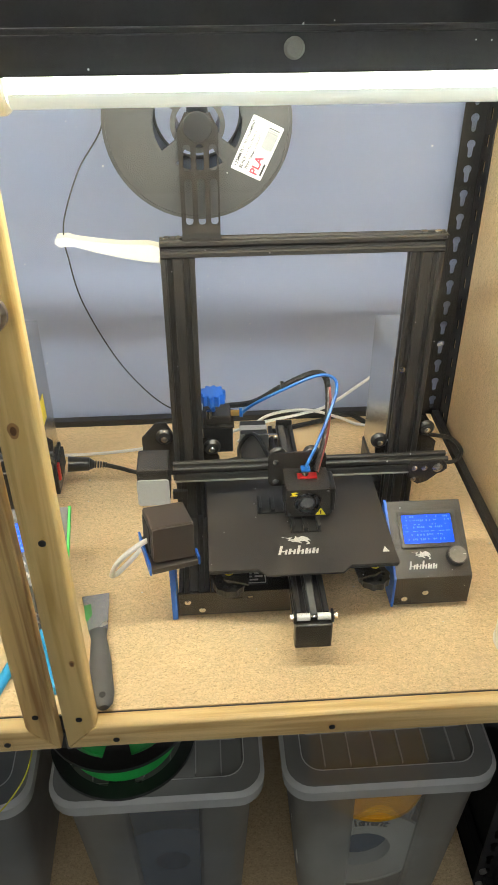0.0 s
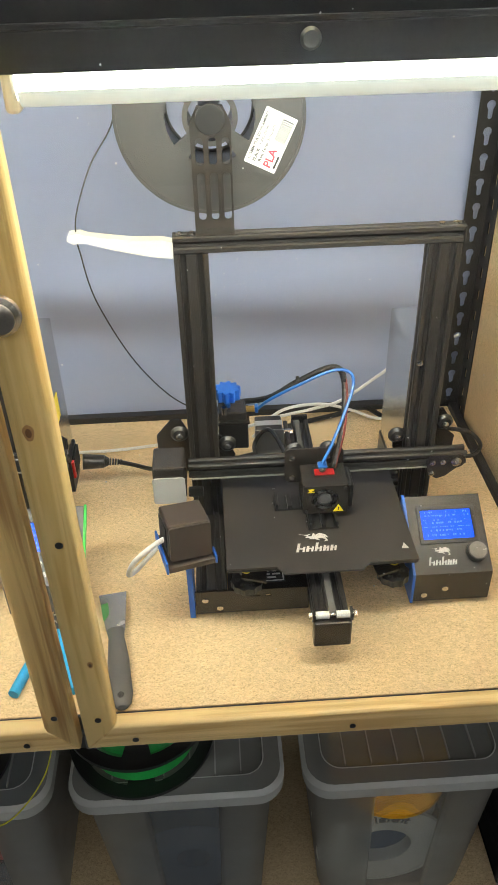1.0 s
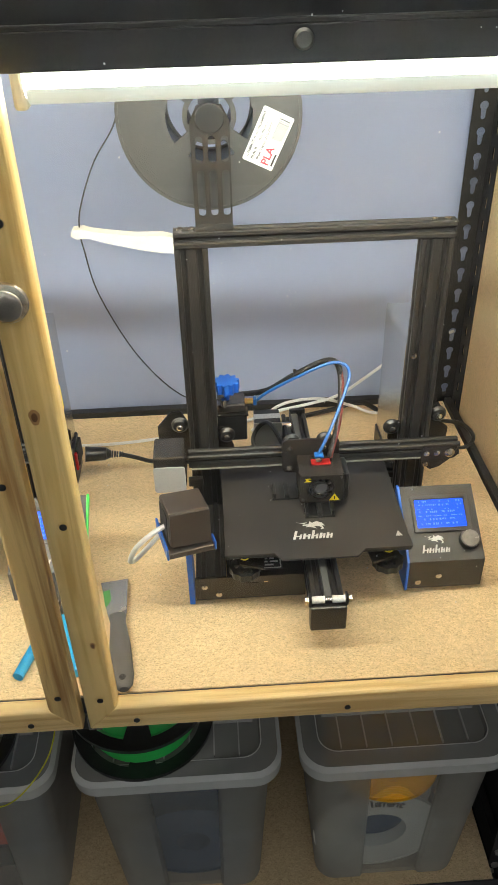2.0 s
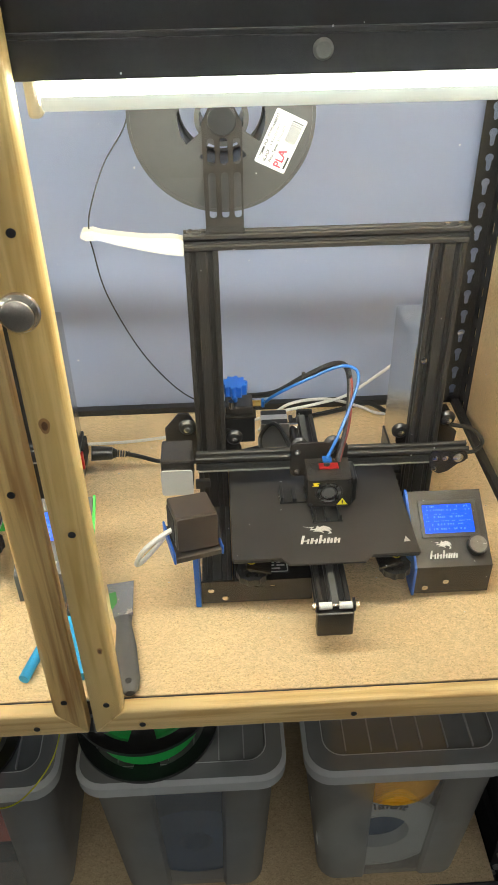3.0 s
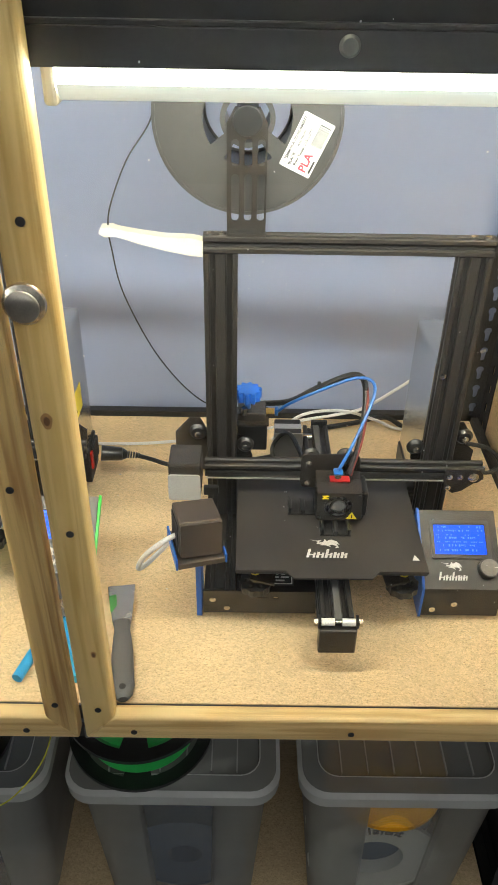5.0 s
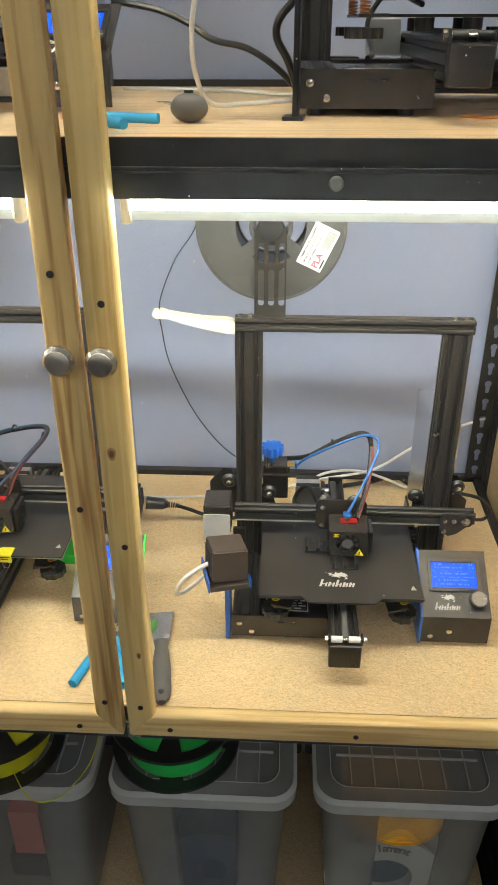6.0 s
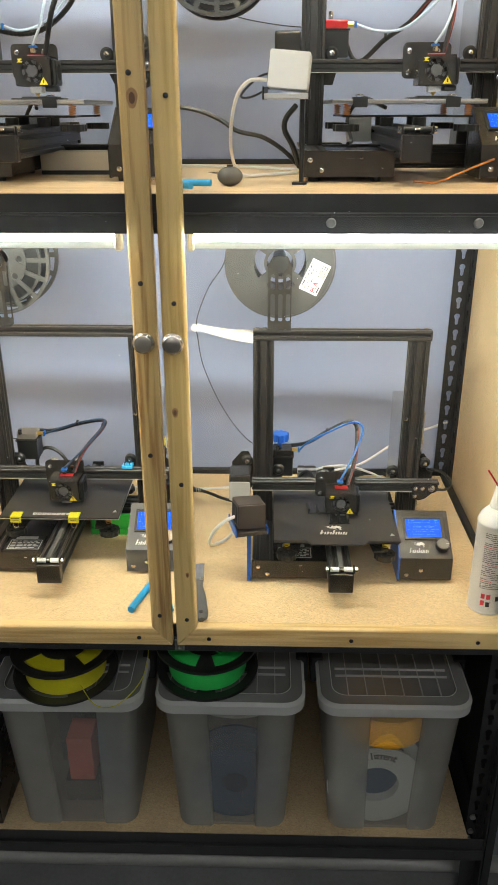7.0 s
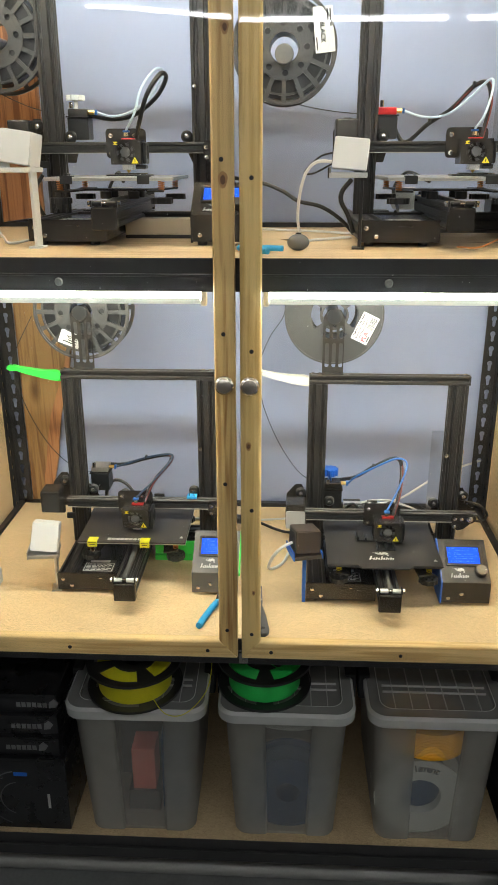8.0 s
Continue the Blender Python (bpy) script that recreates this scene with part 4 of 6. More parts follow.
    # hot block and nozzle
    hot = part("hot_block", box(hx - 0.010, hx + 0.010, yf + 0.012, yf + 0.032, z0 - 0.010, z0 - 0.0003), M_ALU, t, "metal heater block", bevel=0.001)
    part("nozzle", rod((hx, yf + 0.022, z0 - 0.0101), (hx, yf + 0.022, z0 - 0.0155), 0.0045, 12, 0.0008), M_BRASS, hot)
    # fitting on top
    part("red_insulation", box(hx - 0.012, hx + 0.014, yf + 0.022, yf + 0.034, z1 + 0.0004, z1 + 0.003), M_RED, t, "red heatsink top", bevel=0.001)
    fit_ = part("coupler", rod((hx - 0.002, yf + 0.026, z1 + 0.006), (hx - 0.002, yf + 0.026, z1 + 0.013), 0.0048, 6), M_CHROME, t)
    part("collet_clip", box(hx - 0.008, hx + 0.004, yf + 0.020, yf + 0.032, z1 + 0.0132, z1 + 0.0165), clip, fit_, "blue collet clip", bevel=0.001)
    return t


def printer(label, at, o):
    """A desktop printer with an open aluminium frame; its origin is the front left foot of the base."""
    p = thing("printer", label, "3d printer", at=at, group="desktop printers")
    gz, bz, by, hx = o["gz"], o["bz"], o["by"], o["hx"]
    # base
    part("base_profile", prism(slots(2, 2), Matrix.Translation((0.0415, 0.004, 0.008)) @ ALONG_Y, 0.33), M_ANOD, p)
    part("control_case", box(0.0425, 0.147, 0.0032, 0.205, 0.008, 0.0445), M_POWDER, p, "black electronics case", bevel=0.0012)
    fp = part("front_plate", plate(round_rect(0.0, 0.147, 0.008, 0.047, 0.001), [round_rect(0.070, 0.084, 0.0350, 0.0368, 0.0006), round_rect(0.090, 0.098, 0.0345, 0.0375, 0.0008)], front(0.003), 0.003), M_POWDER, p, "brown-black front plate with card slot")
    for x, z in ((0.0125, 0.0335), (0.0310, 0.0185)):
        bolt(x, 0.0, z, 0.0042, fp)
    part("usb_socket", box(0.0912, 0.0968, 0.0005, 0.0025, 0.0352, 0.0368), M_CHROME, fp)
    part("back_of_slot", box(0.069, 0.099, 0.0031, 0.0034, 0.033, 0.039), M_INK, fp)
    for x in (0.02, 0.12, 0.325):
        for y in (0.02, 0.19):
            part("foot", rod((x, y, 0.0003), (x, y, 0.0078), 0.009, 16), M_MATT, p)
    lx = o.get("lx", 0.0)
    wl = part("warning_label", prism(round_rect(0.050, 0.118, 0.014, 0.066, 0.001), Matrix.Translation((0, 0, 0.0447)), 0.0003), M_INK, p, "black label with white outline and small print")
    part("label_border", plate(round_rect(0.052, 0.116, 0.016, 0.052, 0.001), [round_rect(0.0535, 0.1145, 0.0175, 0.0505, 0.0008)], Matrix.Translation((0, 0, 0.0451)), 0.0002), M_PRINT, wl)
    random.seed(5)
    for k in range(5):
        x = 0.056
        while x < 0.108:
            w = random.uniform(0.004, 0.012)
            part("print_bar", box(x, min(x + w, 0.112), 0.021 + k * 0.006, 0.0238 + k * 0.006, 0.0452, 0.0454), M_PRINT, wl)
            x += w + 0.003
    part("barcode", prism(round_rect(0.060, 0.104, 0.055, 0.065, 0.0005), Matrix.Translation((0, 0, 0.0451)), 0.0002), M_PAPER, wl)
    part("cross_profile", prism(slots(2, 2), Matrix.Translation((0.0425, 0.2065, 0.008)) @ ALONG_X, 0.293), M_ANOD, p)
    # Y beam
    part("y_profile", prism(slots(2, 2), Matrix.Translation((0.1845, -0.070, 0.0385)) @ ALONG_Y, 0.41), M_ANOD, p, "slotted black aluminium beam")
    part("beam_end_cap", box(0.142, 0.187, -0.088, -0.0705, 0.0345, 0.0740), M_POWDER, p, "black end cap", bevel=0.0025)
    part("tensioner_axle", rod((0.137, -0.079, 0.0800), (0.192, -0.079, 0.0800), 0.0024, 12), M_CHROME, p, smooth=True)
    for x0, x1 in ((0.1445, 0.160), (0.169, 0.1845)):
        part("tensioner_roller", rod((x0, -0.079, 0.0800), (x1, -0.079, 0.0800), 0.0046, 20), M_WHITE if o["holder"] else M_BLACK, p, smooth=True)
    for x in (0.138, 0.191):
        part("tensioner_nut", rod((x - 0.002, -0.079, 0.0800), (x + 0.002, -0.079, 0.0800), 0.0048, 6), M_CHROME, p)
        part("tensioner_arm", box(x + (0.0025 if x < 0.16 else -0.0055), x + (0.0055 if x < 0.16 else -0.0025), -0.084, -0.072, 0.0742, 0.0850), M_BLACK, p)
    part("y_belt", box(0.1605, 0.1685, -0.079, 0.33, 0.0790, 0.0850), M_BELT, p, "toothed rubber belt")
    ym = part("y_motor", box(0.098, 0.140, 0.292, 0.334, 0.052, 0.094), M_BLACK, p, "square stepper motor", bevel=0.002)
    part("motor_end", box(0.096, 0.142, 0.2895, 0.2915, 0.050, 0.096), M_ALU, ym, bevel=0.001)
    part("motor_band", box(0.0975, 0.1405, 0.306, 0.320, 0.0515, 0.0945), M_ALU, ym, bevel=0.001)
    part("pulley", rod((0.1412, 0.313, 0.073), (0.158, 0.313, 0.073), 0.007, 16), M_CHROME, ym, smooth=True)
    part("motor_bracket", box(0.1582, 0.1842, 0.341, 0.347, 0.046, 0.085), M_BLACK, p, bevel=0.001)
    # bed
    carr = part("bed_carriage", plate([(0.06, by + 0.02), (0.09, by + 0.01), (0.10, by + 0.09), (0.22, by + 0.09), (0.23, by + 0.01), (0.26, by + 0.02), (0.245, by + 0.12), (0.26, by + 0.215), (0.23, by + 0.225), (0.22, by + 0.145), (0.10, by + 0.145), (0.09, by + 0.225), (0.06, by + 0.215), (0.075, by + 0.12)], [], Matrix.Translation((0, 0, bz - 0.026)), 0.003), M_POWDER, p)
    for y in (by + 0.09, by + 0.15):
        for x in (0.138, 0.191):
            part("wheel", rod((x, y, bz - 0.040), (x, y, bz - 0.0265), 0.011, 20), M_BLACK, carr)
    bed = part("heated_bed", box(0.043, 0.278, by + 0.012, by + 0.247, bz - 0.0065, bz - 0.0035), M_ALU if o["glass"] else M_MATT, p, "heated plate on springs", bevel=0.0008)
    random.seed(2)
    for x in (0.067, 0.254):
        for y in (by + 0.030, by + 0.215):
            knob = []
            for i in range(40):
                r = 0.0205 if i % 4 < 2 else 0.0190
                knob.append((x + r * math.cos(2 * math.pi * i / 40), y + r * math.sin(2 * math.pi * i / 40)))
            kb = part("levelling_knob", plate(knob, [circle(x, y, 0.0045, 10)] + [circle(x + 0.0115 * math.cos(radians(a)), y + 0.0115 * math.sin(radians(a)), 0.0032, 8) for a in range(0, 360, 60)], Matrix.Translation((0, 0, bz - 0.046)), 0.010), M_BLACK, bed, "round scalloped levelling knob")
            part("spring", tube([(x + 0.0055 * math.cos(k * 1.2), y + 0.0055 * math.sin(k * 1.2), bz - 0.0228 + k * 0.00062) for k in range(26)], 0.0009, 5, 2), M_COPPER if o["glass"] else M_YEL, bed)
    if o["glass"]:
        part("build_plate", box(0.043, 0.278, by + 0.010, by + 0.247, bz - 0.0033, bz), o.get("plate_mat", M_BED), p, "glass build plate", bevel=0.0008)
    else:
        out = [(0.042, by + 0.012), (0.104, by + 0.012), (0.113, by + 0.0), (0.208, by + 0.0), (0.219, by + 0.012), (0.2795, by + 0.012), (0.279, by + 0.030), (0.279, by + 0.247), (0.042, by + 0.247)]
        part("build_plate", plate(out, [], Matrix.Translation((0, 0, bz - 0.0028)), 0.0028), M_BED, p, "flexible black build plate with pale emblem")
    top = Matrix.Translation((0, 0, bz + 0.0003))
    if o["mark"] == "emblem":
        bird_mark(0.156, by + 0.036, 0.0168, top, p, M_PRINT)
    elif o["mark"] == "word":
        x = 0.1065
        for k in range(8):
            y = by + 0.019
            part("print_bar", plate(round_rect(x, x + 0.0078, y, y + 0.0085, 0.0012, 2), [round_rect(x + 0.0026, x + 0.0056, y + 0.0032, y + 0.0055, 0.0006, 2)], top, 0.0003), M_PRINT, p)
            x += 0.0094
    part("corner_mark", prism([(0.262, by + 0.032), (0.271, by + 0.032), (0.2665, by + 0.042)], top, 0.0003), M_PRINT, p)
    # portal
    up = part("upright", prism(slots(2, 1), Matrix.Translation((0.0, 0.150, 0.049)), 0.391), M_ANOD, p, "slotted black aluminium upright")
    up2 = part("upright", prism(slots(2, 1), Matrix.Translation((0.296, 0.150, 0.010)), 0.430), M_ANOD, p)
    part("top_profile", prism(slots(1, 1), Matrix.Translation((0.0, 0.150, 0.4405)) @ ALONG_X, 0.336), M_ANOD, p, "slotted black aluminium top bar")
    part("end_cap", box(0.3362, 0.3388, 0.150, 0.170, 0.4405, 0.4605), M_BLACK, p, bevel=0.001)
    for x in (0.008, 0.022, 0.311, 0.327):
        bolt(x, 0.160, 0.4607, 0.0042, p, 0.003, (0, 0, 1))
    bolt(0.3015, 0.150, 0.283, 0.0042, up2, 0.002)
    # X beam and its end brackets
    part("x_profile", prism(slots(1, 1), Matrix.Translation((-0.002, 0.125, gz)) @ ALONG_X, 0.376), M_ANOD, p, "slotted black aluminium cross beam")
    part("x_belt", box(0.0, 0.365, 0.1235, 0.1245, gz + 0.006, gz + 0.012), M_MATT, p)
    # bright zinc strip paints the highlight along the beam's lower slot lip
    part("x_lip_highlight", box(0.0, 0.345, 0.1222, 0.1246, gz - 0.0008, gz + 0.0004), M_ZINC, p, "bright strip standing in for light on the beam's lower lip")
    lb = part("left_bracket", plate([(-0.044, gz - 0.018), (0.056, gz - 0.018), (0.062, gz + 0.002), (0.05, gz + 0.034), (0.0, gz + 0.044), (-0.010, gz + 0.064), (-0.024, gz + 0.064), (-0.044, gz + 0.040)], [], front(0.1745), 0.003), M_POWDER, p, "black gantry bracket")
    rb = part("right_bracket", plate([(0.2830, gz + 0.002), (0.2930, gz - 0.018), (0.3450, gz - 0.022), (0.3680, gz - 0.004), (0.3690, gz + 0.016), (0.3550, gz + 0.028), (0.3590, gz + 0.046), (0.3490, gz + 0.062), (0.3350, gz + 0.060), (0.3180, gz + 0.034), (0.2830, gz + 0.028)], [], front(0.1745), 0.003), M_POWDER, p, "black gantry bracket")
    for x, z, b in ((-0.012, gz + 0.050, lb), (0.052, gz + 0.030, lb), (0.2840, gz + 0.030, rb), (0.3480, gz + 0.048, rb), (0.3480, gz - 0.010, rb)):
        wheel(x, 0.160, z, b)
        bolt(x, 0.1545, z, 0.0045, b, 0.004)
    fl = part("front_bracket", plate(round_rect(-0.046, -0.006, gz - 0.014, gz + 0.030, 0.004), [], front(0.1235), 0.003), M_POWDER, p)
    fr = part("idler_plate", plate(arc(0.360, gz + 0.010, 0.011, -90, 90, 8) + [(0.322, gz + 0.021), (0.318, gz + 0.010), (0.322, gz - 0.010), (0.334, gz - 0.018), (0.346, gz - 0.014)], [], front(0.1225), 0.003), M_POWDER, p, "black idler plate with bolts")
    for x, z, r in ((0.326, gz + 0.010, 0.0042), (0.340, gz + 0.010, 0.0042), (0.358, gz + 0.010, 0.0072), (0.326, gz - 0.008, 0.0042)):
        bolt(x, 0.1195, z, r, fr)
    mc = part("x_motor_cover", box(-0.045, -0.004, 0.072, 0.1195, gz + 0.008, gz + 0.058), M_POWDER, p, "black motor cover", bevel=0.003)
    if o["tag"]:
        part("white_tag", prism(round_rect(-0.0455, -0.0045, gz + 0.004, gz + 0.044, 0.004), front(0.0715), 0.002), M_TAG, mc, "small pale square tag")
    part("limit_switch", box(-0.004, 0.016, 0.120, 0.1275, gz - 0.028, gz - 0.015), M_BLACK, lb, bevel=0.001)
    bolt(-0.024, 0.1205, gz - 0.008, 0.0040, fl)
    tool_head(p, hx, gz, M_TUBE)
    # extruder behind the left upright
    ez = o["fz"] - 0.0405
    ex = part("extruder_motor", box(0.040, 0.082, 0.186, 0.228, ez - 0.004, ez + 0.038), M_BLACK, p, "stepper motor of the filament feeder", bevel=0.002)
    part("feeder_block", box(0.041, 0.080, 0.190, 0.226, ez + 0.0405, ez + 0.054), o["feeder"], ex, "filament feeder block", bevel=0.002)
    part("feeder_plate", box(0.038, 0.084, 0.184, 0.230, ez + 0.0382, ez + 0.0403), M_POWDER, ex)
    part("feeder_spring", rod((0.050, 0.187, ez + 0.0545), (0.050, 0.187, ez + 0.066), 0.004, 10), M_CHROME, ex, smooth=True)
    part("brass_fitting", rod((0.0802, 0.208, ez + 0.048), (0.092, 0.208, ez + 0.048), 0.0045, 8), M_BRASS, ex, smooth=True)
    part("collet_clip", box(0.0922, 0.097, 0.203, 0.213, ez + 0.043, ez + 0.053), M_TUBE, ex, bevel=0.001)
    if o["knob"]:
        g = []
        for i in range(60):
            r = 0.0165 + 0.0025 * math.sin(i * 2 * math.pi / 60 * 10)
            g.append((0.055 + r * math.cos(2 * math.pi * i / 60), 0.205 + r * math.sin(2 * math.pi * i / 60)))
        bm = prism(g, Matrix.Translation((0, 0, ez + 0.070)), 0.016 if o["knob"] is M_BLUE else 0.010)
        rod((0.055, 0.205, ez + 0.0545), (0.055, 0.205, ez + 0.070), 0.004, 10, None, bm)
        part("feeder_knob", bm, o["knob"], ex, "scalloped printed hand knob", bevel=0.0012)
    lead = part("lead_screw", rod((0.021, 0.186, 0.052), (0.021, 0.186, 0.40), 0.004, 10), M_CHROME, p, "threaded steel rod", smooth=True)
    part("z_motor", box(0.0425, 0.084, 0.249, 0.290, 0.008, 0.050), M_BLACK, p, bevel=0.002)
    # holder for the spool on the top bar
    if o["holder"]:
        hl = [round_rect(a, a + 0.0085, b, c, 0.004) for a in (0.032, 0.0465, 0.061) for b, c in ((0.4725, 0.5255), (0.5335, 0.5625))]
        hh = part("spool_holder", plate([(0.027, 0.4615), (0.0715, 0.4615), (0.0715, 0.578), (0.063, 0.595), (0.036, 0.595), (0.027, 0.578)], hl, front(0.172), 0.003), M_POWDER, p, "slotted black spool holder plate")
        part("holder_foot", box(0.027, 0.0715, 0.1505, 0.172, 0.4608, 0.4635), M_POWDER, hh)
        part("axle", rod((0.0495, 0.1725, 0.582), (0.0495, 0.262, 0.582), 0.0125, 24), M_BLACK, hh, smooth=True)
        part("axle_cap", rod((0.0495, 0.1685, 0.582), (0.0495, 0.163, 0.582), 0.016, 24), M_BLACK, hh, bevel=0.001)
    if o["arm"]:
        pts = [(x, z - 0.009) for x, z in [(0.0, 0.444), (-0.0005, 0.463), (-0.012, 0.466), (-0.045, 0.467), (-0.075, 0.471), (-0.096, 0.4745), (-0.104, 0.4775), (-0.116, 0.4765), (-0.1185, 0.470), (-0.112, 0.4655), (-0.098, 0.4665), (-0.075, 0.459), (-0.040, 0.450), (-0.014, 0.445)]]
        part("filament_guide", prism(pts[::-1], front(0.168), 0.015), o["arm"], p, "printed filament guide arm", bevel=0.002)
    # power supply behind the right upright
    ps = part("power_supply", box(0.298, 0.345, 0.178, 0.308, 0.0725, 0.286), M_PSU, p, "bare aluminium power supply", bevel=0.0015)
    part("end_box", box(0.296, 0.348, 0.250, 0.310, 0.0095, 0.072), M_BLACK, ps, bevel=0.002)
    # black bar paints the dark of a vent on the closed top
    part("vent_patch", box(0.312, 0.336, 0.20, 0.212, 0.2862, 0.2866), M_MATT, ps)
    if o["inlet"]:
        part("power_inlet", box(0.3485, 0.353, 0.262, 0.300, 0.036, 0.068), M_MATT, ps)
        part("yellow_label", prism([(0.20, 0.15), (0.26, 0.15), (0.26, 0.19), (0.20, 0.19)], Matrix.Translation((0.3452, 0, 0)) @ ALONG_X, 0.0004), M_YEL, ps, "yellow warning label")
        part("rocker_switch", box(0.3487, 0.3525, 0.2515, 0.2605, 0.036, 0.066), M_RED, ps, bevel=0.001)
    display_unit(p, o["face"], o["side"], o["side_right"], lx)
    # tubes
    loc = lambda q: Vector(q) - Vector(at)
    part("filament_tube", tube([(0.097, 0.208, ez + 0.048)] + [loc(q) for q in o["bowden"]] + [(hx - 0.002, 0.090, gz + 0.040)], 0.0022, 8), o["tube"], p, "push-fit filament tube", smooth=True)
    part("wire_loom", tube([(0.070, 0.232, ez + 0.045)] + [loc(q) + Vector((0, 0.006, -0.003)) for q in o["loom"]] + [(hx + 0.014, 0.100, gz + 0.026)], 0.0040, 8, 14, ripple=0.12), M_BLACK, p, "braided black wire loom")
    if o["red"]:
        part("red_wire", tube([loc(q) + Vector((0.002, 0.002, -0.002)) for q in o["loom"][2:]] + [(hx + 0.016, 0.098, gz + 0.026)], 0.0017, 6), M_WIRE_R, p, smooth=True)
    for k in (1, 3):
        q = loc(o["loom"][k]) + Vector((0, 0.004, 0))
        part("cable_tie", rod(q + Vector((-0.002, 0, 0)), q + Vector((0.002, 0, 0)), 0.0064, 10), M_MATT, p)
    part("bed_wires", tube([(0.150, by + 0.20, bz - 0.012), (0.12, 0.27, bz + 0.004), (0.095, 0.285, bz - 0.03), (0.10, 0.24, 0.055), (0.09, 0.20, 0.05)], 0.0035, 7), M_WIRE_R if o["inlet"] else M_BLACK, p, smooth=True)
    bm = tube([(0.356, 0.170, gz + 0.03), (0.389, 0.168, gz + 0.022), (0.407, 0.166, gz + 0.0), (0.396, 0.165, gz - 0.016), (0.365, 0.160, gz - 0.01)], 0.003, 8)
    if o["tag"]:
        part("side_cable", bm, M_BLACK, p, smooth=True)
    return p


COMMON = dict(red=True, holder=True, arm=None, knob=None, feeder=M_POWDER, tag=False, inlet=False, mark="emblem", glass=False, face=M_POWDER,
              side=M_BLUE, side_right=False, tube=M_TUBE)
RIGHT_AT = (0.132, 0.164, Z_MID + 0.0002)
LEFT_AT = (-0.407, 0.183, Z_MID + 0.0002)
UP_R_AT = (0.212, 0.198, Z_TOP + 0.0002)
UP_L_AT = (-0.404, 0.205, Z_TOP + 0.0002)
printer_right = printer("black open-frame 3D printer with blue printed parts, white filament guide", RIGHT_AT, dict(COMMON, gz=0.136, bz=0.104, by=-0.031, hx=0.174, fz=0.182, arm=M_ARM, knob=M_BLUE, tag=True,
    bowden=[(0.244, 0.36, 0.93), (0.282, 0.35, 0.957), (0.326, 0.34, 0.983), (0.347, 0.33, 0.985), (0.351, 0.32, 0.972), (0.34, 0.3, 0.95), (0.319, 0.27, 0.918)],
    loom=[(0.245, 0.37, 0.927), (0.283, 0.36, 0.956), (0.327, 0.35, 0.982), (0.341, 0.33, 0.975), (0.336, 0.29, 0.93)]))
printer_left = printer("black open-frame 3D printer with glass bed and green printed parts", LEFT_AT, dict(COMMON, gz=0.148, bz=0.112, by=0.016, hx=0.165, fz=0.206, lx=0.008, arm=M_GREEN, glass=True, mark="word",
    side=M_GREEN, side_right=True, face=M_GREY, inlet=True, tube=M_TUBE_D, feeder=M_NICKEL_FACE,
    bowden=[(-0.289, 0.38, 0.944), (-0.233, 0.37, 0.967), (-0.178, 0.35, 0.983), (-0.172, 0.33, 0.976), (-0.205, 0.3, 0.942)],
    loom=[(-0.289, 0.385, 0.944), (-0.235, 0.37, 0.965), (-0.180, 0.35, 0.982), (-0.174, 0.33, 0.974), (-0.208, 0.3, 0.938)]))
printer_upper_right = printer("black open-frame 3D printer with red feeder and glass bed", UP_R_AT, dict(COMMON, gz=0.164, bz=0.122, by=-0.03, hx=0.214, fz=0.234, side=M_POWDER, feeder=M_RED, glass=True, mark="", holder=False, tube=M_TUBE_W, plate_mat=M_ALU,
    bowden=[(0.342, 0.37, 1.685), (0.383, 0.36, 1.688), (0.421, 0.35, 1.715), (0.453, 0.33, 1.747), (0.455, 0.31, 1.731), (0.439, 0.28, 1.687)],
    loom=[(0.314, 0.42, 1.644), (0.359, 0.4, 1.678), (0.397, 0.38, 1.703), (0.432, 0.36, 1.741), (0.453, 0.34, 1.745), (0.452, 0.3, 1.707)]))
printer_upper_left = printer("black open-frame 3D printer with white knob and glass bed", UP_L_AT, dict(COMMON, gz=0.164, bz=0.122, by=-0.03, hx=0.179, fz=0.234, side=M_POWDER, lx=0.024, red=False, knob=M_WHITE, glass=True, mark="", holder=False, tube=M_TUBE_W, plate_mat=M_ALU,
    bowden=[(-0.266, 0.37, 1.688), (-0.224, 0.36, 1.698), (-0.181, 0.34, 1.727), (-0.157, 0.32, 1.76), (-0.167, 0.3, 1.765), (-0.192, 0.28, 1.732), (-0.205, 0.27, 1.689)],
    loom=[(-0.27, 0.38, 1.687), (-0.22, 0.36, 1.695), (-0.175, 0.34, 1.724), (-0.152, 0.32, 1.755), (-0.160, 0.3, 1.76), (-0.185, 0.28, 1.72)]))


# ---- spools above the printers ----
def label_card(parent, cx, cz, y, w, h, turn, lines):
    """White paper label on a flange; lines of (words, size, x, y, material)."""
    m = Matrix.Translation((cx, y, cz)) @ FRONT @ Matrix.Rotation(radians(turn), 4, "Z")
    card = part("paper_label", prism(round_rect(-w / 2, w / 2, -h / 2, h / 2, 0.0015), m, 0.0005), M_PAPER, parent, "white paper label with print")
    for words, size, x, yy, material in lines:
        if words == "bars":
            random.seed(8)
            k = x
            while k < x + size:
                t = random.choice((0.0006, 0.0009, 0.0014))
                part("bar", prism([(k, yy), (k + t, yy), (k + t, yy + size * 0.55), (k, yy + size * 0.55)], m @ Matrix.Translation((0, 0, 0.0006)), 0.0002), material, card)
                k += t + random.choice((0.0006, 0.001))
        elif words == "bar":
            part("print_bar", prism([(x, yy), (x + size, yy), (x + size, yy + 0.0022), (x, yy + 0.0022)], m @ Matrix.Translation((0, 0, 0.0006)), 0.0002), material, card)
        else:
            lettering(words, size, m @ Matrix.Translation((x, yy, 0.0009)), material, card)
    return card


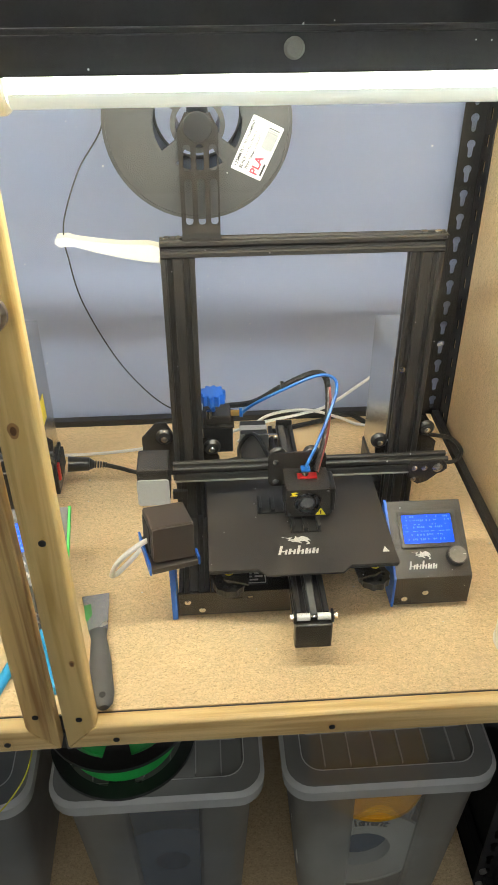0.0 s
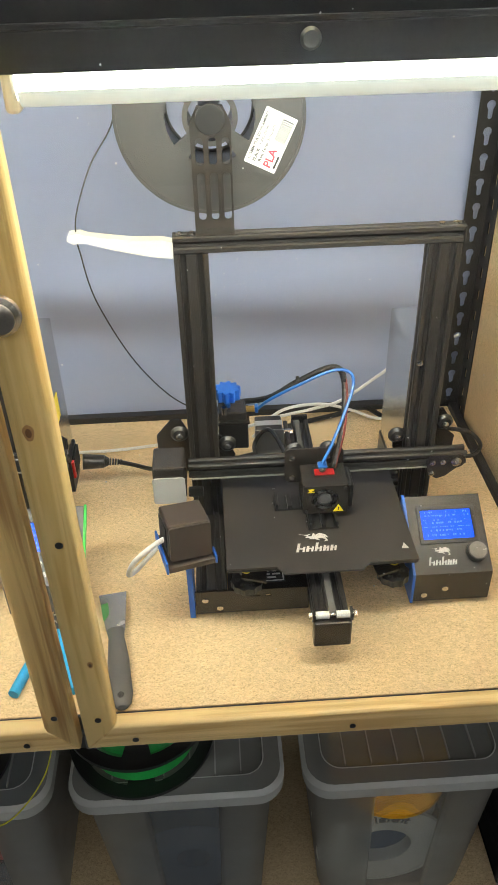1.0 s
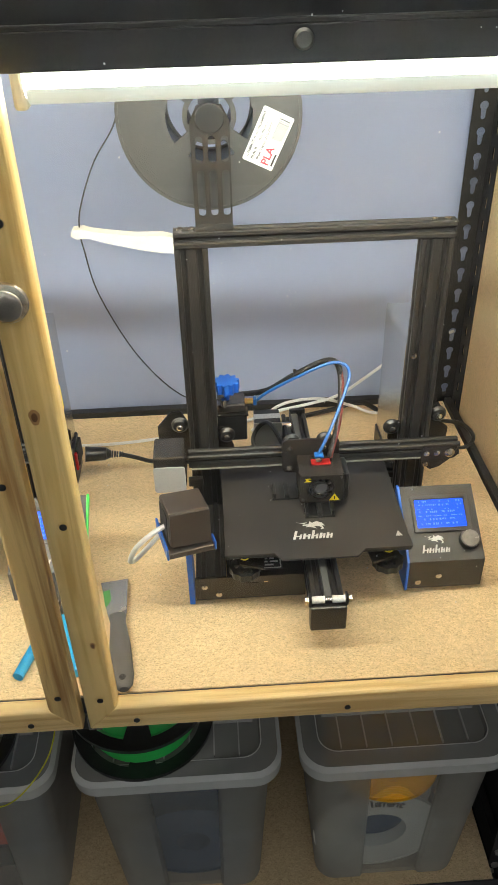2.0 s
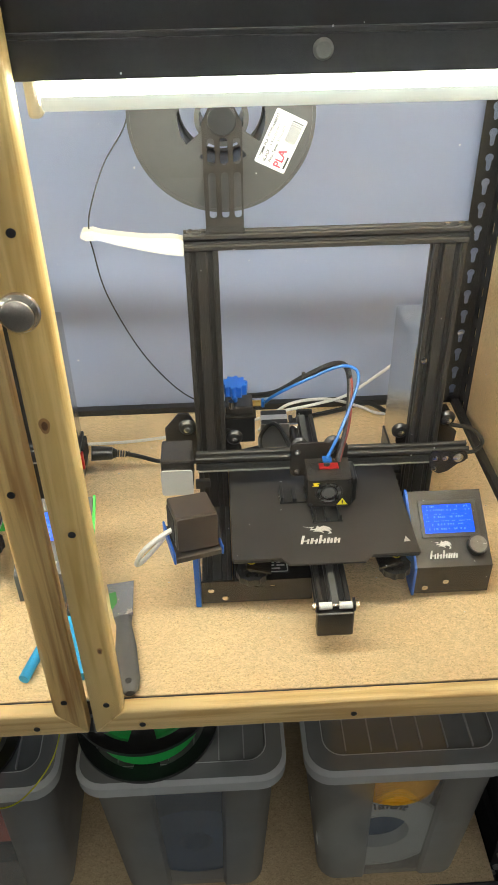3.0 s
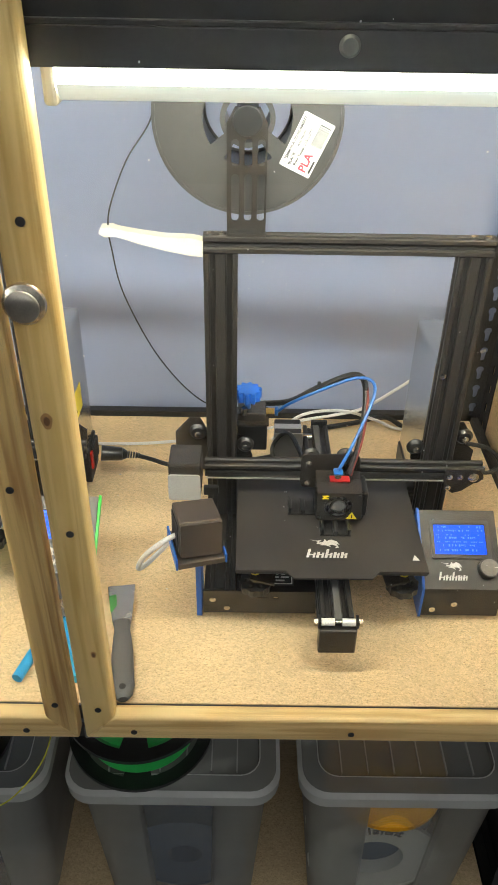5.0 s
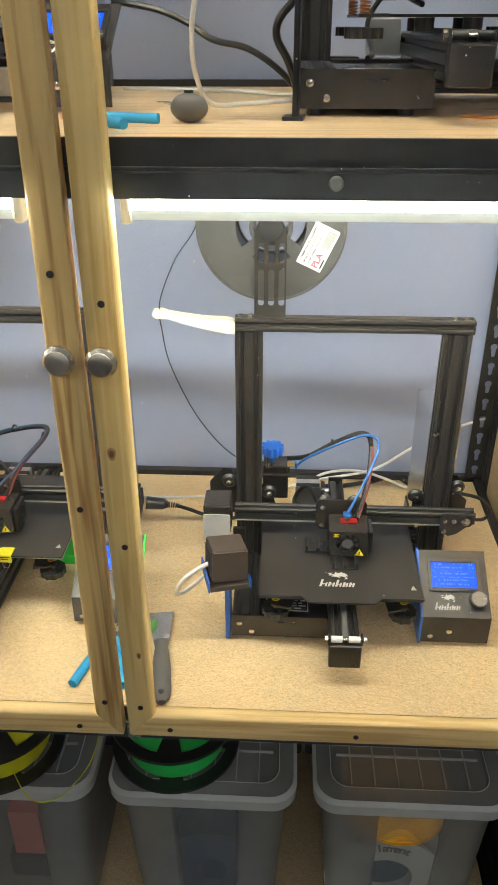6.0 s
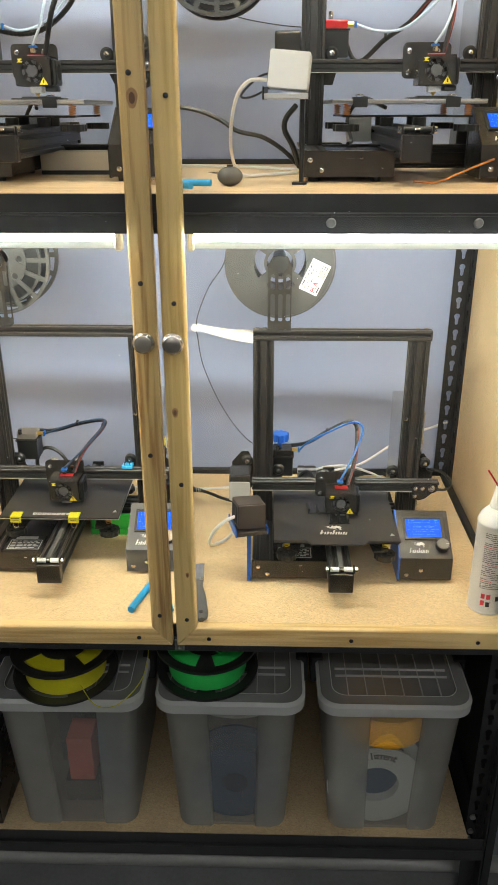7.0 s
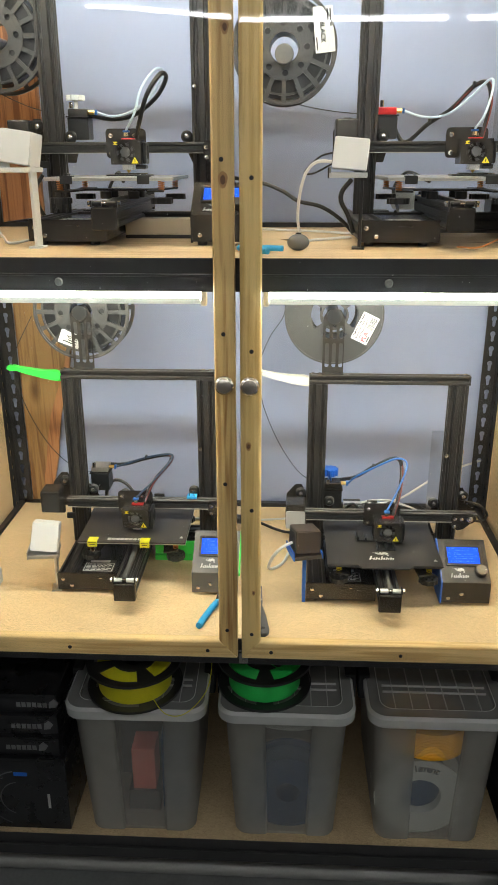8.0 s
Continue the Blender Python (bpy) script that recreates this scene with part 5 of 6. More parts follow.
sp = spool("filament_spool", "smoky grey spool of black filament with white paper label", (0.1815, 0.372, 1.302), 0.1035, 0.062, M_SPOOL, M_WINDING, 0.086, 0.0245, "window", wound_from=0.0515)
label_card(sp, 0.065, -0.026, -0.0335, 0.0615, 0.037, 64.7, [
    ("1.75MM PLA 3D FILAMENT", 0.0046, 0.0, 0.0145, M_INK), ("BLACK - 1 KG (N.W.)", 0.0046, -0.005, 0.0085, M_INK), ("Print Temp: 215-230°C", 0.0046, -0.003, 0.0025, M_INK),
    ("PLA", 0.0125, -0.017, -0.0075, M_INKRED), ("bars", 0.024, 0.002, -0.016, M_INK), ("bar", 0.014, -0.026, -0.0165, M_INK)])
sp = spool("filament_spool", "dark grey spoked spool of black filament on its holder", (-0.3575, 0.391, 1.302), 0.1035, 0.062, M_SPOOL, M_WINDING, 0.088, 0.0245, "spokes")
label_card(sp, -0.028, -0.058, -0.0335, 0.046, 0.030, 158, [("BLACK", 0.008, -0.004, -0.004, M_INK), ("bar", 0.030, -0.016, 0.007, M_INK), ("bar", 0.020, -0.016, 0.002, M_INK)])


def wall_peg(x, z, y):
    t = thing("wall_peg", "black round spool peg fixed to the wall", "bracket")
    part("peg", rod((x, y, z), (x, 0.6655, z), 0.014, 20), M_BLACK, t, smooth=True)
    part("flange_plate", rod((x, 0.655, z), (x, 0.668, z), 0.03, 24), M_BLACK, t, bevel=0.001)
    part("end_cap", rod((x, y - 0.0002, z), (x, y - 0.008, z), 0.018, 24), M_GREY, t, bevel=0.002)


sp = spool("filament_spool", "dark grey spoked spool of black filament with a white label", (0.070, 0.392, 1.806), 0.1000, 0.062, M_SPOOL, M_WINDING, 0.090, 0.027, "spokes")
label_card(sp, 0.074, 0.030, -0.0335, 0.078, 0.037, -84, [("BLACK", 0.012, 0.004, -0.003, M_INK), ("bar", 0.030, -0.034, 0.012, M_INK), ("bar", 0.020, -0.034, 0.007, M_INK), ("bar", 0.022, 0.012, -0.016, M_INK)])
wall_peg(0.070, 1.793, 0.345)
sp = spool("filament_spool", "dark grey spoked spool hanging near the wall", (-0.485, 0.392, 1.830), 0.1000, 0.062, M_SPOOL, M_WINDING, 0.086, 0.027, "spokes")
wall_peg(-0.485, 1.817, 0.345)


def strand(label, pts, r, material, name="filament_strand"):
    t = thing(name, label, "filament" if "strand" in name else "cable")
    part("strand" if "strand" in name else "lead", tube(pts, r, 7, 12), material, t, smooth=True)
    return t


strand("thin black filament running from spool through the guide", [(0.082, 0.36, 1.335), (0.075, 0.355, 1.296), (0.048, 0.34, 1.257), (0.029, 0.325, 1.213), (0.0235, 0.325, 1.186), (0.026, 0.32, 1.165), (0.037, 0.32, 1.103), (0.075, 0.33, 1.011), (0.126, 0.36, 0.931), (0.18, 0.372, 0.914)], 0.0009, M_INK)
strand("thin black filament running from spool to the feeder", [(-0.47, 0.37, 1.29), (-0.505, 0.35, 1.22), (-0.512, 0.34, 1.18), (-0.49, 0.34, 1.09), (-0.45, 0.35, 1.00), (-0.40, 0.365, 0.94), (-0.36, 0.39, 0.92)], 0.0009, M_INK)
strand("thin black filament running from spool to the feeder", [(0.085, 0.38, 1.712), (0.13, 0.38, 1.702), (0.19, 0.385, 1.694), (0.25, 0.40, 1.692)], 0.0009, M_INK)
strand("thin black filament running from spool to the feeder", [(-0.56, 0.39, 1.77), (-0.50, 0.385, 1.735), (-0.43, 0.385, 1.705), (-0.37, 0.40, 1.693)], 0.0009, M_INK)


# ---- camera boxes beside the printers ----
def camera_box(label, at, turn, size, tilt, body, stand, legs, z_leg, roll=0.0):
    """A small camera housing on a bracket whose leg reaches the shelf; the origin is under the housing."""
    t = thing("camera_box", label, "camera", at=at, turn=turn, group="print cameras")
    w, d, h = size
    rot = Matrix.Translation((0, 0, 0.006 + w * 0.5 * abs(math.sin(radians(roll))))) @ Matrix.Rotation(radians(roll), 4, "Y") @ Matrix.Rotation(radians(tilt), 4, "X")
    bm = box(-w / 2, w / 2, 0.003, d, 0.0, h)
    bm.transform(rot)
    shell = part("housing", bm, body, t, bevel=0.003)
    bm = plate(round_rect(-w / 2 + 0.001, w / 2 - 0.001, 0.001, h - 0.001, 0.003), [], front(0.0028), 0.003)
    bm.transform(rot)
    part("front_cover", bm, body, shell, bevel=0.0008)
    # dark plate on the side paints the shade of the cable recess
    bm = box(-w / 2 - 0.0012, -w / 2 - 0.0002, 0.012, d - 0.006, h * 0.15, h * 0.85)
    bm.transform(rot)
    part("recess_patch", bm, M_GREY if body is M_WHITE else M_INK, shell)
    part("platform", box(-w / 2 - 0.003, w / 2 + 0.002, -0.004, d + 0.004, -0.005, 0.003), stand, t, bevel=0.001)
    part("platform_lip", box(w / 2 + 0.0022, w / 2 + 0.005, -0.004, 0.012, -0.006, 0.008), legs, t, bevel=0.001)
    part("platform_lip", box(-w / 2 - 0.006, -w / 2 - 0.0032, -0.004, d + 0.004, -0.006, 0.012), legs, t, bevel=0.001)
    if legs is M_BLUE:
        return t
    part("leg", box(w / 2 - 0.010, w / 2 - 0.004, d * 0.3, d * 0.3 + 0.022, z_leg - at[2], -0.0052), legs, t, bevel=0.001)
    part("leg_foot", box(w / 2 - 0.020, w / 2 + 0.002, d * 0.3 - 0.004, d * 0.3 + 0.026, z_leg - at[2] + 0.0003, z_leg - at[2] + 0.004), legs, t)
    return t


camera_box("black camera box on a blue printed bracket beside the printer", (0.1335, 0.140, 0.8430), 15, (0.052, 0.056, 0.047), -8, M_CAM_BOX, M_CAM_BOX, M_BLUE, Z_MID, 3)
blue = thing("blue_bracket", "blue printed clamp plate at the side of the printer base", "bracket")
part("plate", plate([(0.164, 0.7215), (0.205, 0.7215), (0.205, 0.820), (0.195, 0.8365), (0.164, 0.8365)], [round_rect(0.172, 0.180, 0.735, 0.76, 0.002), round_rect(0.186, 0.194, 0.735, 0.76, 0.002)], Matrix.Translation((0.1235, 0, 0)) @ ALONG_X, 0.007), M_BLUE, blue)
camera_box("white camera box on a bent aluminium bracket beside the printer", (-0.429, 0.172, 0.8145), 8, (0.056, 0.050, 0.062), -18, M_WHITE, M_ALU, M_ALU, Z_MID, 8)
camera_box("white camera box on an aluminium bracket on the upper shelf", (0.1845, 0.145, 1.583), -6, (0.060, 0.045, 0.052), -3, M_WHITE, M_ALU, M_BLACK, Z_TOP, 5)
camera_box("white camera box on a white bracket on the upper shelf", (-0.400, 0.145, 1.592), -10, (0.060, 0.045, 0.056), -6, M_WHITE, M_WHITE, M_WHITE, Z_TOP, 8)

# ---- cables ----
def cable(label, pts, r, material):
    return strand(label, pts, r, material, "cable")


cable("white cable from the black camera box to the shelf", [(0.116, 0.172, 0.862), (0.098, 0.160, 0.864), (0.080, 0.15, 0.858), (0.062, 0.15, 0.838), (0.052, 0.165, 0.805), (0.060, 0.21, 0.775), (0.082, 0.29, 0.745), (0.095, 0.37, 0.726)], 0.0034, M_CABLE_W)
cable("white cable crossing behind the printer along the wall", [(0.60, 0.655, 0.86), (0.50, 0.63, 0.833), (0.453, 0.61, 0.812), (0.391, 0.60, 0.773), (0.341, 0.60, 0.757), (0.271, 0.60, 0.742), (0.20, 0.59, 0.727), (0.06, 0.56, 0.7235), (-0.055, 0.55, 0.7235), (-0.2, 0.56, 0.7235)], 0.0028, M_CABLE_W)
cable("white cable looped on the shelf behind the printer", [(0.23, 0.57, 0.7235), (0.281, 0.60, 0.755), (0.351, 0.60, 0.766), (0.412, 0.60, 0.748), (0.454, 0.60, 0.730), (0.52, 0.61, 0.7235)], 0.0028, M_CABLE_W)
cable("thick black cable lying along the wall", [(0.30, 0.60, 0.7250), (0.38, 0.61, 0.735), (0.43, 0.61, 0.748), (0.48, 0.60, 0.7250), (0.55, 0.58, 0.7250)], 0.0045, M_BLACK)
pw = thing("power_cable", "black power cord with moulded plug lying on the shelf", "cable")
part("lead", tube([(0.010, 0.457, 0.768), (0.035, 0.462, 0.756), (0.06, 0.468, 0.742), (0.10, 0.48, 0.7265), (0.17, 0.50, 0.7245), (0.26, 0.53, 0.7245)], 0.0036, 8), M_BLACK, pw, smooth=True)
bm = rod((-0.0435, 0.449, 0.777), (-0.012, 0.454, 0.772), 0.0125, 12, 0.0105)
rod((-0.012, 0.454, 0.772), (-0.004, 0.4555, 0.770), 0.0105, 12, 0.006, bm)
plug = part("plug", bm, M_BLACK, pw, smooth=True)
for k in range(5):
    part("strain_ring", rod((-0.003 + k * 0.004, 0.4555 + k * 0.0006, 0.770 - k * 0.0008), (-0.0008 + k * 0.004, 0.4558 + k * 0.0006, 0.7695 - k * 0.0008), 0.0058 - k * 0.0003, 10), M_BLACK, plug)
cable("white cable hanging from the white camera box", [(0.156, 0.170, 1.604), (0.140, 0.170, 1.605), (0.125, 0.17, 1.601), (0.110, 0.17, 1.582), (0.101, 0.175, 1.544), (0.100, 0.20, 1.50), (0.112, 0.25, 1.465), (0.15, 0.31, 1.4595), (0.21, 0.36, 1.4595)], 0.0028, M_CABLE_W)
cable("white cable lying along the upper shelf", [(-0.05, 0.55, 1.4595), (0.05, 0.53, 1.4595), (0.13, 0.50, 1.4595), (0.22, 0.44, 1.4595)], 0.0026, M_CABLE_W)
cable("black power cord running along behind the printer", [(-0.03, 0.42, 1.572), (0.03, 0.40, 1.562), (0.07, 0.39, 1.547), (0.103, 0.38, 1.528), (0.147, 0.38, 1.518), (0.186, 0.38, 1.495), (0.22, 0.40, 1.462)], 0.0042, M_BLACK)
cable("white cable on the upper shelf by the plank", [(-0.50, 0.20, 1.535), (-0.47, 0.19, 1.51), (-0.448, 0.19, 1.475), (-0.44, 0.22, 1.4595), (-0.42, 0.42, 1.4595)], 0.0026, M_CABLE_W)
cable("black cable loop behind the printer gantry", [(-0.345, 0.42, 0.84), (-0.343, 0.42, 0.862), (-0.328, 0.42, 0.885), (-0.307, 0.42, 0.885), (-0.285, 0.42, 0.866), (-0.27, 0.42, 0.83), (-0.265, 0.44, 0.79)], 0.0042, M_BLACK)
cable("black cable looping beside the gantry motor", [(0.166, 0.30, 1.62), (0.14, 0.30, 1.612), (0.112, 0.30, 1.585), (0.13, 0.30, 1.583), (0.165, 0.31, 1.60)], 0.0018, M_BLACK)
cable("black cable bundle behind the printer base", [(0.205, 0.34, 1.57), (0.188, 0.33, 1.55), (0.186, 0.33, 1.53), (0.20, 0.335, 1.505), (0.213, 0.34, 1.47)], 0.005, M_BLACK)
cable("black cable bundle beside the printer upright", [(-0.405, 0.33, 1.58), (-0.42, 0.33, 1.555), (-0.418, 0.33, 1.52), (-0.40, 0.34, 1.49), (-0.385, 0.345, 1.515)], 0.004, M_BLACK)
cable("thin brown wires across the front of the upper printer", [(0.385, 0.17, 1.4600), (0.42, 0.16, 1.4600), (0.455, 0.17, 1.472), (0.50, 0.19, 1.487), (0.53, 0.21, 1.495)], 0.0016, M_COPPER)
clp = thing("binder_clip", "small blue binder clip on the gantry beam", "clip", at=(-0.125, 0.318, 0.8909))
part("jaw", box(-0.011, 0.011, -0.010, 0.010, 0.0002, 0.006), M_SKY, clp, bevel=0.001)
for y in (-0.007, 0.007):
    part("lever", tube([(-0.006, y, 0.0062), (-0.004, y, 0.014), (0.004, y, 0.014), (0.006, y, 0.0062)], 0.0008, 6), M_INK, clp)
for k, x in enumerate((0.076, 0.190)):
    c = thing("bed_clip", "yellow-black patterned binder clip holding the glass bed", "clip", at=(LEFT_AT[0] + x, LEFT_AT[1] + 0.0255, Z_MID + 0.1055), group="bed clips")
    part("jaw", box(-0.0105, 0.0105, -0.0020, 0.018, 0.0072, 0.0092), M_FIL_Y, c, bevel=0.0006)
    part("front", box(-0.0105, 0.0105, -0.0034, -0.0008, -0.004, 0.0092), M_FIL_Y, c, bevel=0.0006)
    for z, w in ((0.001, 0.012), (0.005, 0.016)):
        part("pattern_bar", box(-w / 2, w / 2, -0.0037, -0.0035, z, z + 0.0014), M_INK, c)
    part("lever", tube([(-0.005, -0.001, -0.0042), (-0.004, -0.002, -0.014), (0.004, -0.002, -0.014), (0.005, -0.001, -0.0042)], 0.0008, 6), M_CHROME, c)
for at in (UP_R_AT, UP_L_AT):
    for x in (0.085, 0.225):
        c = thing("bed_clip", "black binder clip on the glass bed edge", "clip", at=(at[0] + x, at[1] - 0.0205, Z_TOP + 0.1155), group="bed clips")
        part("jaw", box(-0.011, 0.011, -0.0020, 0.018, 0.0072, 0.0092), M_MATT, c, bevel=0.0006)
        part("front", box(-0.011, 0.011, -0.0034, -0.0008, -0.005, 0.0092), M_MATT, c, bevel=0.0006)
        part("lever", tube([(-0.006, 0.0, 0.0094), (-0.005, 0.010, 0.0125), (0.005, 0.010, 0.0125), (0.006, 0.0, 0.0094)], 0.0008, 6), M_CHROME, c)

gp = thing("green_panel", "bright green printed panel under the printer bed", "panel")
part("panel", box(LEFT_AT[0] + 0.188, LEFT_AT[0] + 0.283, 0.340, 0.346, 0.735, 0.768), M_GREEN, gp, bevel=0.001)
part("panel_foot", box(LEFT_AT[0] + 0.188, LEFT_AT[0] + 0.283, 0.335, 0.357, 0.7203, 0.7348), M_GREEN, gp, bevel=0.001)
# beige block before the rear cross profile, on a dark base
bb = thing("beige_block", "low beige block at the back of the upper printer", "box")
part("carton", box(-0.250, -0.105, 0.352, 0.395, Z_TOP + 0.0075, Z_TOP + 0.0400), M_BEIGE, bb, bevel=0.001)
part("block_base", box(-0.250, -0.105, 0.352, 0.395, Z_TOP + 0.0003, Z_TOP + 0.0073), M_MATT, bb, "dark base", bevel=0.001)

# ---- small tools ----
sc = thing("scraper", "steel putty scraper with dark grey handle lying on the shelf", "scraper", at=(0.0185, 0.208, Z_MID + 0.0005), turn=8.5)
bl = part("blade", prism([(-0.0185, 0.0), (0.0185, 0.0), (0.0125, -0.062), (0.011, -0.070), (-0.011, -0.070), (-0.0125, -0.062)], Matrix.Translation((0, 0, 0.0085)), 0.0012), M_NICKEL, sc, "dull steel blade")
part("green_sticker", prism([(-0.0165, -0.018), (-0.007, -0.016), (-0.0065, -0.036), (-0.0125, -0.046), (-0.0150, -0.046)], Matrix.Translation((0, 0, 0.0098)), 0.0002), M_STICKER, bl, "scrap of green tape")
hd = bmesh.new()
rings = []
for y, w, h in ((-0.064, 0.0115, 0.006), (-0.078, 0.0100, 0.0075), (-0.092, 0.0115, 0.0085), (-0.115, 0.0135, 0.0088), (-0.140, 0.0135, 0.0088), (-0.165, 0.0140, 0.0088), (-0.178, 0.0115, 0.0080), (-0.184, 0.0060, 0.0050)):
    rings.append([hd.verts.new((w * math.cos(a), y, 0.0090 + h * math.sin(a))) for a in [2 * math.pi * i / 16 for i in range(16)]])
for a, b in zip(rings, rings[1:]):
    for i in range(16):
        hd.faces.new((a[i], a[(i + 1) % 16], b[(i + 1) % 16], b[i]))
hd.faces.new(rings[0])
hd.faces.new(rings[-1])
h = part("handle", hd, M_GREY, sc, "moulded dark grey handle", smooth=True)
# black disc on the handle paints the shade of its hanging hole
part("hole_patch", rod((0, -0.172, 0.0176), (0, -0.172, 0.0184), 0.004, 14), M_INK, h)


def snips(label, at, turn, s=1.0):
    t = thing("side_cutters", label, "pliers", at=at, turn=turn, group="side cutters")
    for k in (-1, 1):
        part("handle", tube([(k * 0.006 * s, 0.0, 0.0075), (k * 0.016 * s, -0.025 * s, 0.0075), (k * 0.027 * s, -0.06 * s, 0.0075), (k * 0.036 * s, -0.092 * s, 0.0075)], 0.0068 * s, 10, 8), M_SKY, t, "light blue rubber grip", smooth=True)
        part("jaw", prism([(k * 0.001, 0.002), (k * 0.010 * s, 0.004), (k * 0.009 * s, 0.022 * s), (k * 0.001, 0.046 * s)][::k], Matrix.Translation((0, 0, 0.004)), 0.007), M_NICKEL, t, "steel jaw", bevel=0.0008)
    part("pivot", rod((0, 0.006, 0.0005), (0, 0.006, 0.0135), 0.0055, 16), M_CHROME, t, smooth=True)


snips("side cutters with light blue grips lying open on the shelf", (-0.0495, 0.147, Z_MID + 0.0005), 0)
snips("side cutters with light blue grips on the upper shelf", (0.0, 0.105, Z_TOP + 0.0005), 62, 0.75)

pod = thing("cutting_tool", "dark grey egg-shaped hand tool with a thin blade", "hand tool", at=(0.1, 0.135, Z_TOP + 0.0145))
bm = bmesh.new()
bmesh.ops.create_uvsphere(bm, u_segments=28, v_segments=16, radius=1, matrix=Matrix.Diagonal((0.0195, 0.015, 0.0142, 1)))
part("body", bm, M_GREY, pod, smooth=True)
part("blade", rod((-0.019, 0, 0.004), (-0.033, -0.004, 0.006), 0.0018, 8, 0.0004), M_NICKEL, pod)
part("button", rod((0.0, 0.0, 0.0140), (0.0, 0.0, 0.0165), 0.005, 14), M_BLACK, pod, smooth=True)

can = thing("spray_can", "white aerosol can with small print and a red straw", "spray can", at=(0.566, 0.095, Z_MID + 0.0005))
bm = bmesh.new()
prof = ((0.0, 0.0), (0.0320, 0.0), (0.0335, 0.002), (0.0335, 0.004), (0.0325, 0.005), (0.0325, 0.176), (0.0335, 0.178), (0.0330, 0.181), (0.0285, 0.192), (0.0190, 0.203), (0.0165, 0.206), (0.0, 0.206))
loops = [[bm.verts.new((r * math.cos(a), r * math.sin(a), z)) for a in [2 * math.pi * i / 40 for i in range(40)]] for r, z in prof if r]
for a, b in zip(loops, loops[1:]):
    for i in range(40):
        bm.faces.new((a[i], a[(i + 1) % 40], b[(i + 1) % 40], b[i]))
bm.faces.new(loops[0][::-1])
bm.faces.new(loops[-1])
part("body", bm, M_WHITE, can, "white painted can", smooth=True)
part("nozzle", rod((0, 0, 0.2063), (0, 0, 0.246), 0.0165, 24, 0.009), M_WHITE, can, "white spray nozzle", bevel=0.002)
part("straw", rod((0.000, -0.012, 0.238), (-0.032, -0.016, 0.284), 0.0016, 8), M_RED, can, "thin red straw")
random.seed(21)
for row in range(30):
    z = 0.055 + row * 0.0038
    a = -135
    while a < -50:
        w = random.uniform(4, 16)
        if random.random() < 0.85:
            pts = [(0.0327 * math.cos(radians(q)), 0.0327 * math.sin(radians(q))) for q in (a, a + w / 2, a + w)] + [(0.0325 * math.cos(radians(q)), 0.0325 * math.sin(radians(q))) for q in (a + w, a + w / 2, a)]
            part("print_bar", prism(pts, Matrix.Translation((0, 0, z)), 0.0016), M_INKRED if row % 9 == 4 else M_GREY, can)
        a += w + 3
for a, z, mm in ((-125, 0.034, M_INKRED), (-108, 0.034, M_INKRED), (-125, 0.020, M_INKRED), (-108, 0.018, M_INK), (-80, 0.03, M_INK)):
    pts = [(0.0328 * math.cos(radians(q)), 0.0328 * math.sin(radians(q))) for q in (a, a + 6, a + 12)] + [(0.0325 * math.cos(radians(q)), 0.0325 * math.sin(radians(q))) for q in (a + 12, a + 6, a)]
    part("sign_patch", prism(pts, Matrix.Translation((0, 0, z)), 0.010), mm, can)

tb = thing("white_carton", "small white carton at the end of the shelf", "box")
part("carton", box(-0.605, -0.545, 0.150, 0.225, Z_MID + 0.0003, Z_MID + 0.034), M_PAPER, tb, bevel=0.001)
part("flap", box(-0.604, -0.546, 0.149, 0.226, Z_MID + 0.0343, Z_MID + 0.036), M_PAPER, tb)
part("print_bar", box(-0.60, -0.56, 0.1485, 0.1498, Z_MID + 0.012, Z_MID + 0.018), M_SKY, tb)
ln = thing("black_cylinder", "short black ribbed cylinder lying on the upper shelf", "tool", at=(-0.49, 0.215, Z_TOP + 0.0205))
part("barrel", rod((-0.05, 0, 0), (0.0, 0, 0), 0.019, 28), M_BLACK, ln, bevel=0.002)
part("ring", rod((0.0002, 0, 0), (0.004, 0, 0), 0.0155, 28), M_GREY, ln)
# black disc paints the dark inside of the barrel, which is solid
part("hollow_patch", rod((0.0042, 0, 0), (0.0046, 0, 0), 0.0115, 24), M_INK, ln)

# ---- spools on and in the bins ----
LID_Z = Z_LOW + BIN_H + 0.0132
spool("filament_spool", "black spool of yellow filament lying on the bin lid", (-0.231, 0.100, LID_Z + 0.035), 0.1015, 0.062, M_BLACK, M_FIL_Y, 0.077, 0.026, "cutouts", (90, 0, 28))
spool("filament_spool", "black spool of green filament lying on the bin lid", (0.046, 0.117, LID_Z + 0.035), 0.1000, 0.062, M_BLACK, M_FIL_G, 0.076, 0.026, "cutouts", (90, 0, 2))
strand("loose strand of yellow filament arching off its spool", [(-0.185, 0.025, LID_Z + 0.03), (-0.15, -0.008, LID_Z + 0.012), (-0.11, -0.002, LID_Z + 0.01), (-0.072, 0.045, LID_Z + 0.03), (-0.066, 0.100, LID_Z + 0.065), (-0.088, 0.150, LID_Z + 0.095), (-0.13, 0.170, LID_Z + 0.09)], 0.0010, M_FIL_Y)
strand("loose strand of green filament on its spool", [(0.08, 0.070, LID_Z + 0.068), (0.02, 0.110, LID_Z + 0.076), (-0.03, 0.140, LID_Z + 0.070)], 0.0010, M_FIL_G)
M_WDISC = mat("white_spool_disc", (0.62, 0.62, 0.56), 0.45, var=0.04)
M_BLUEHUB = mat("dark_blue_core", (0.02, 0.06, 0.13), 0.5, var=0.1)
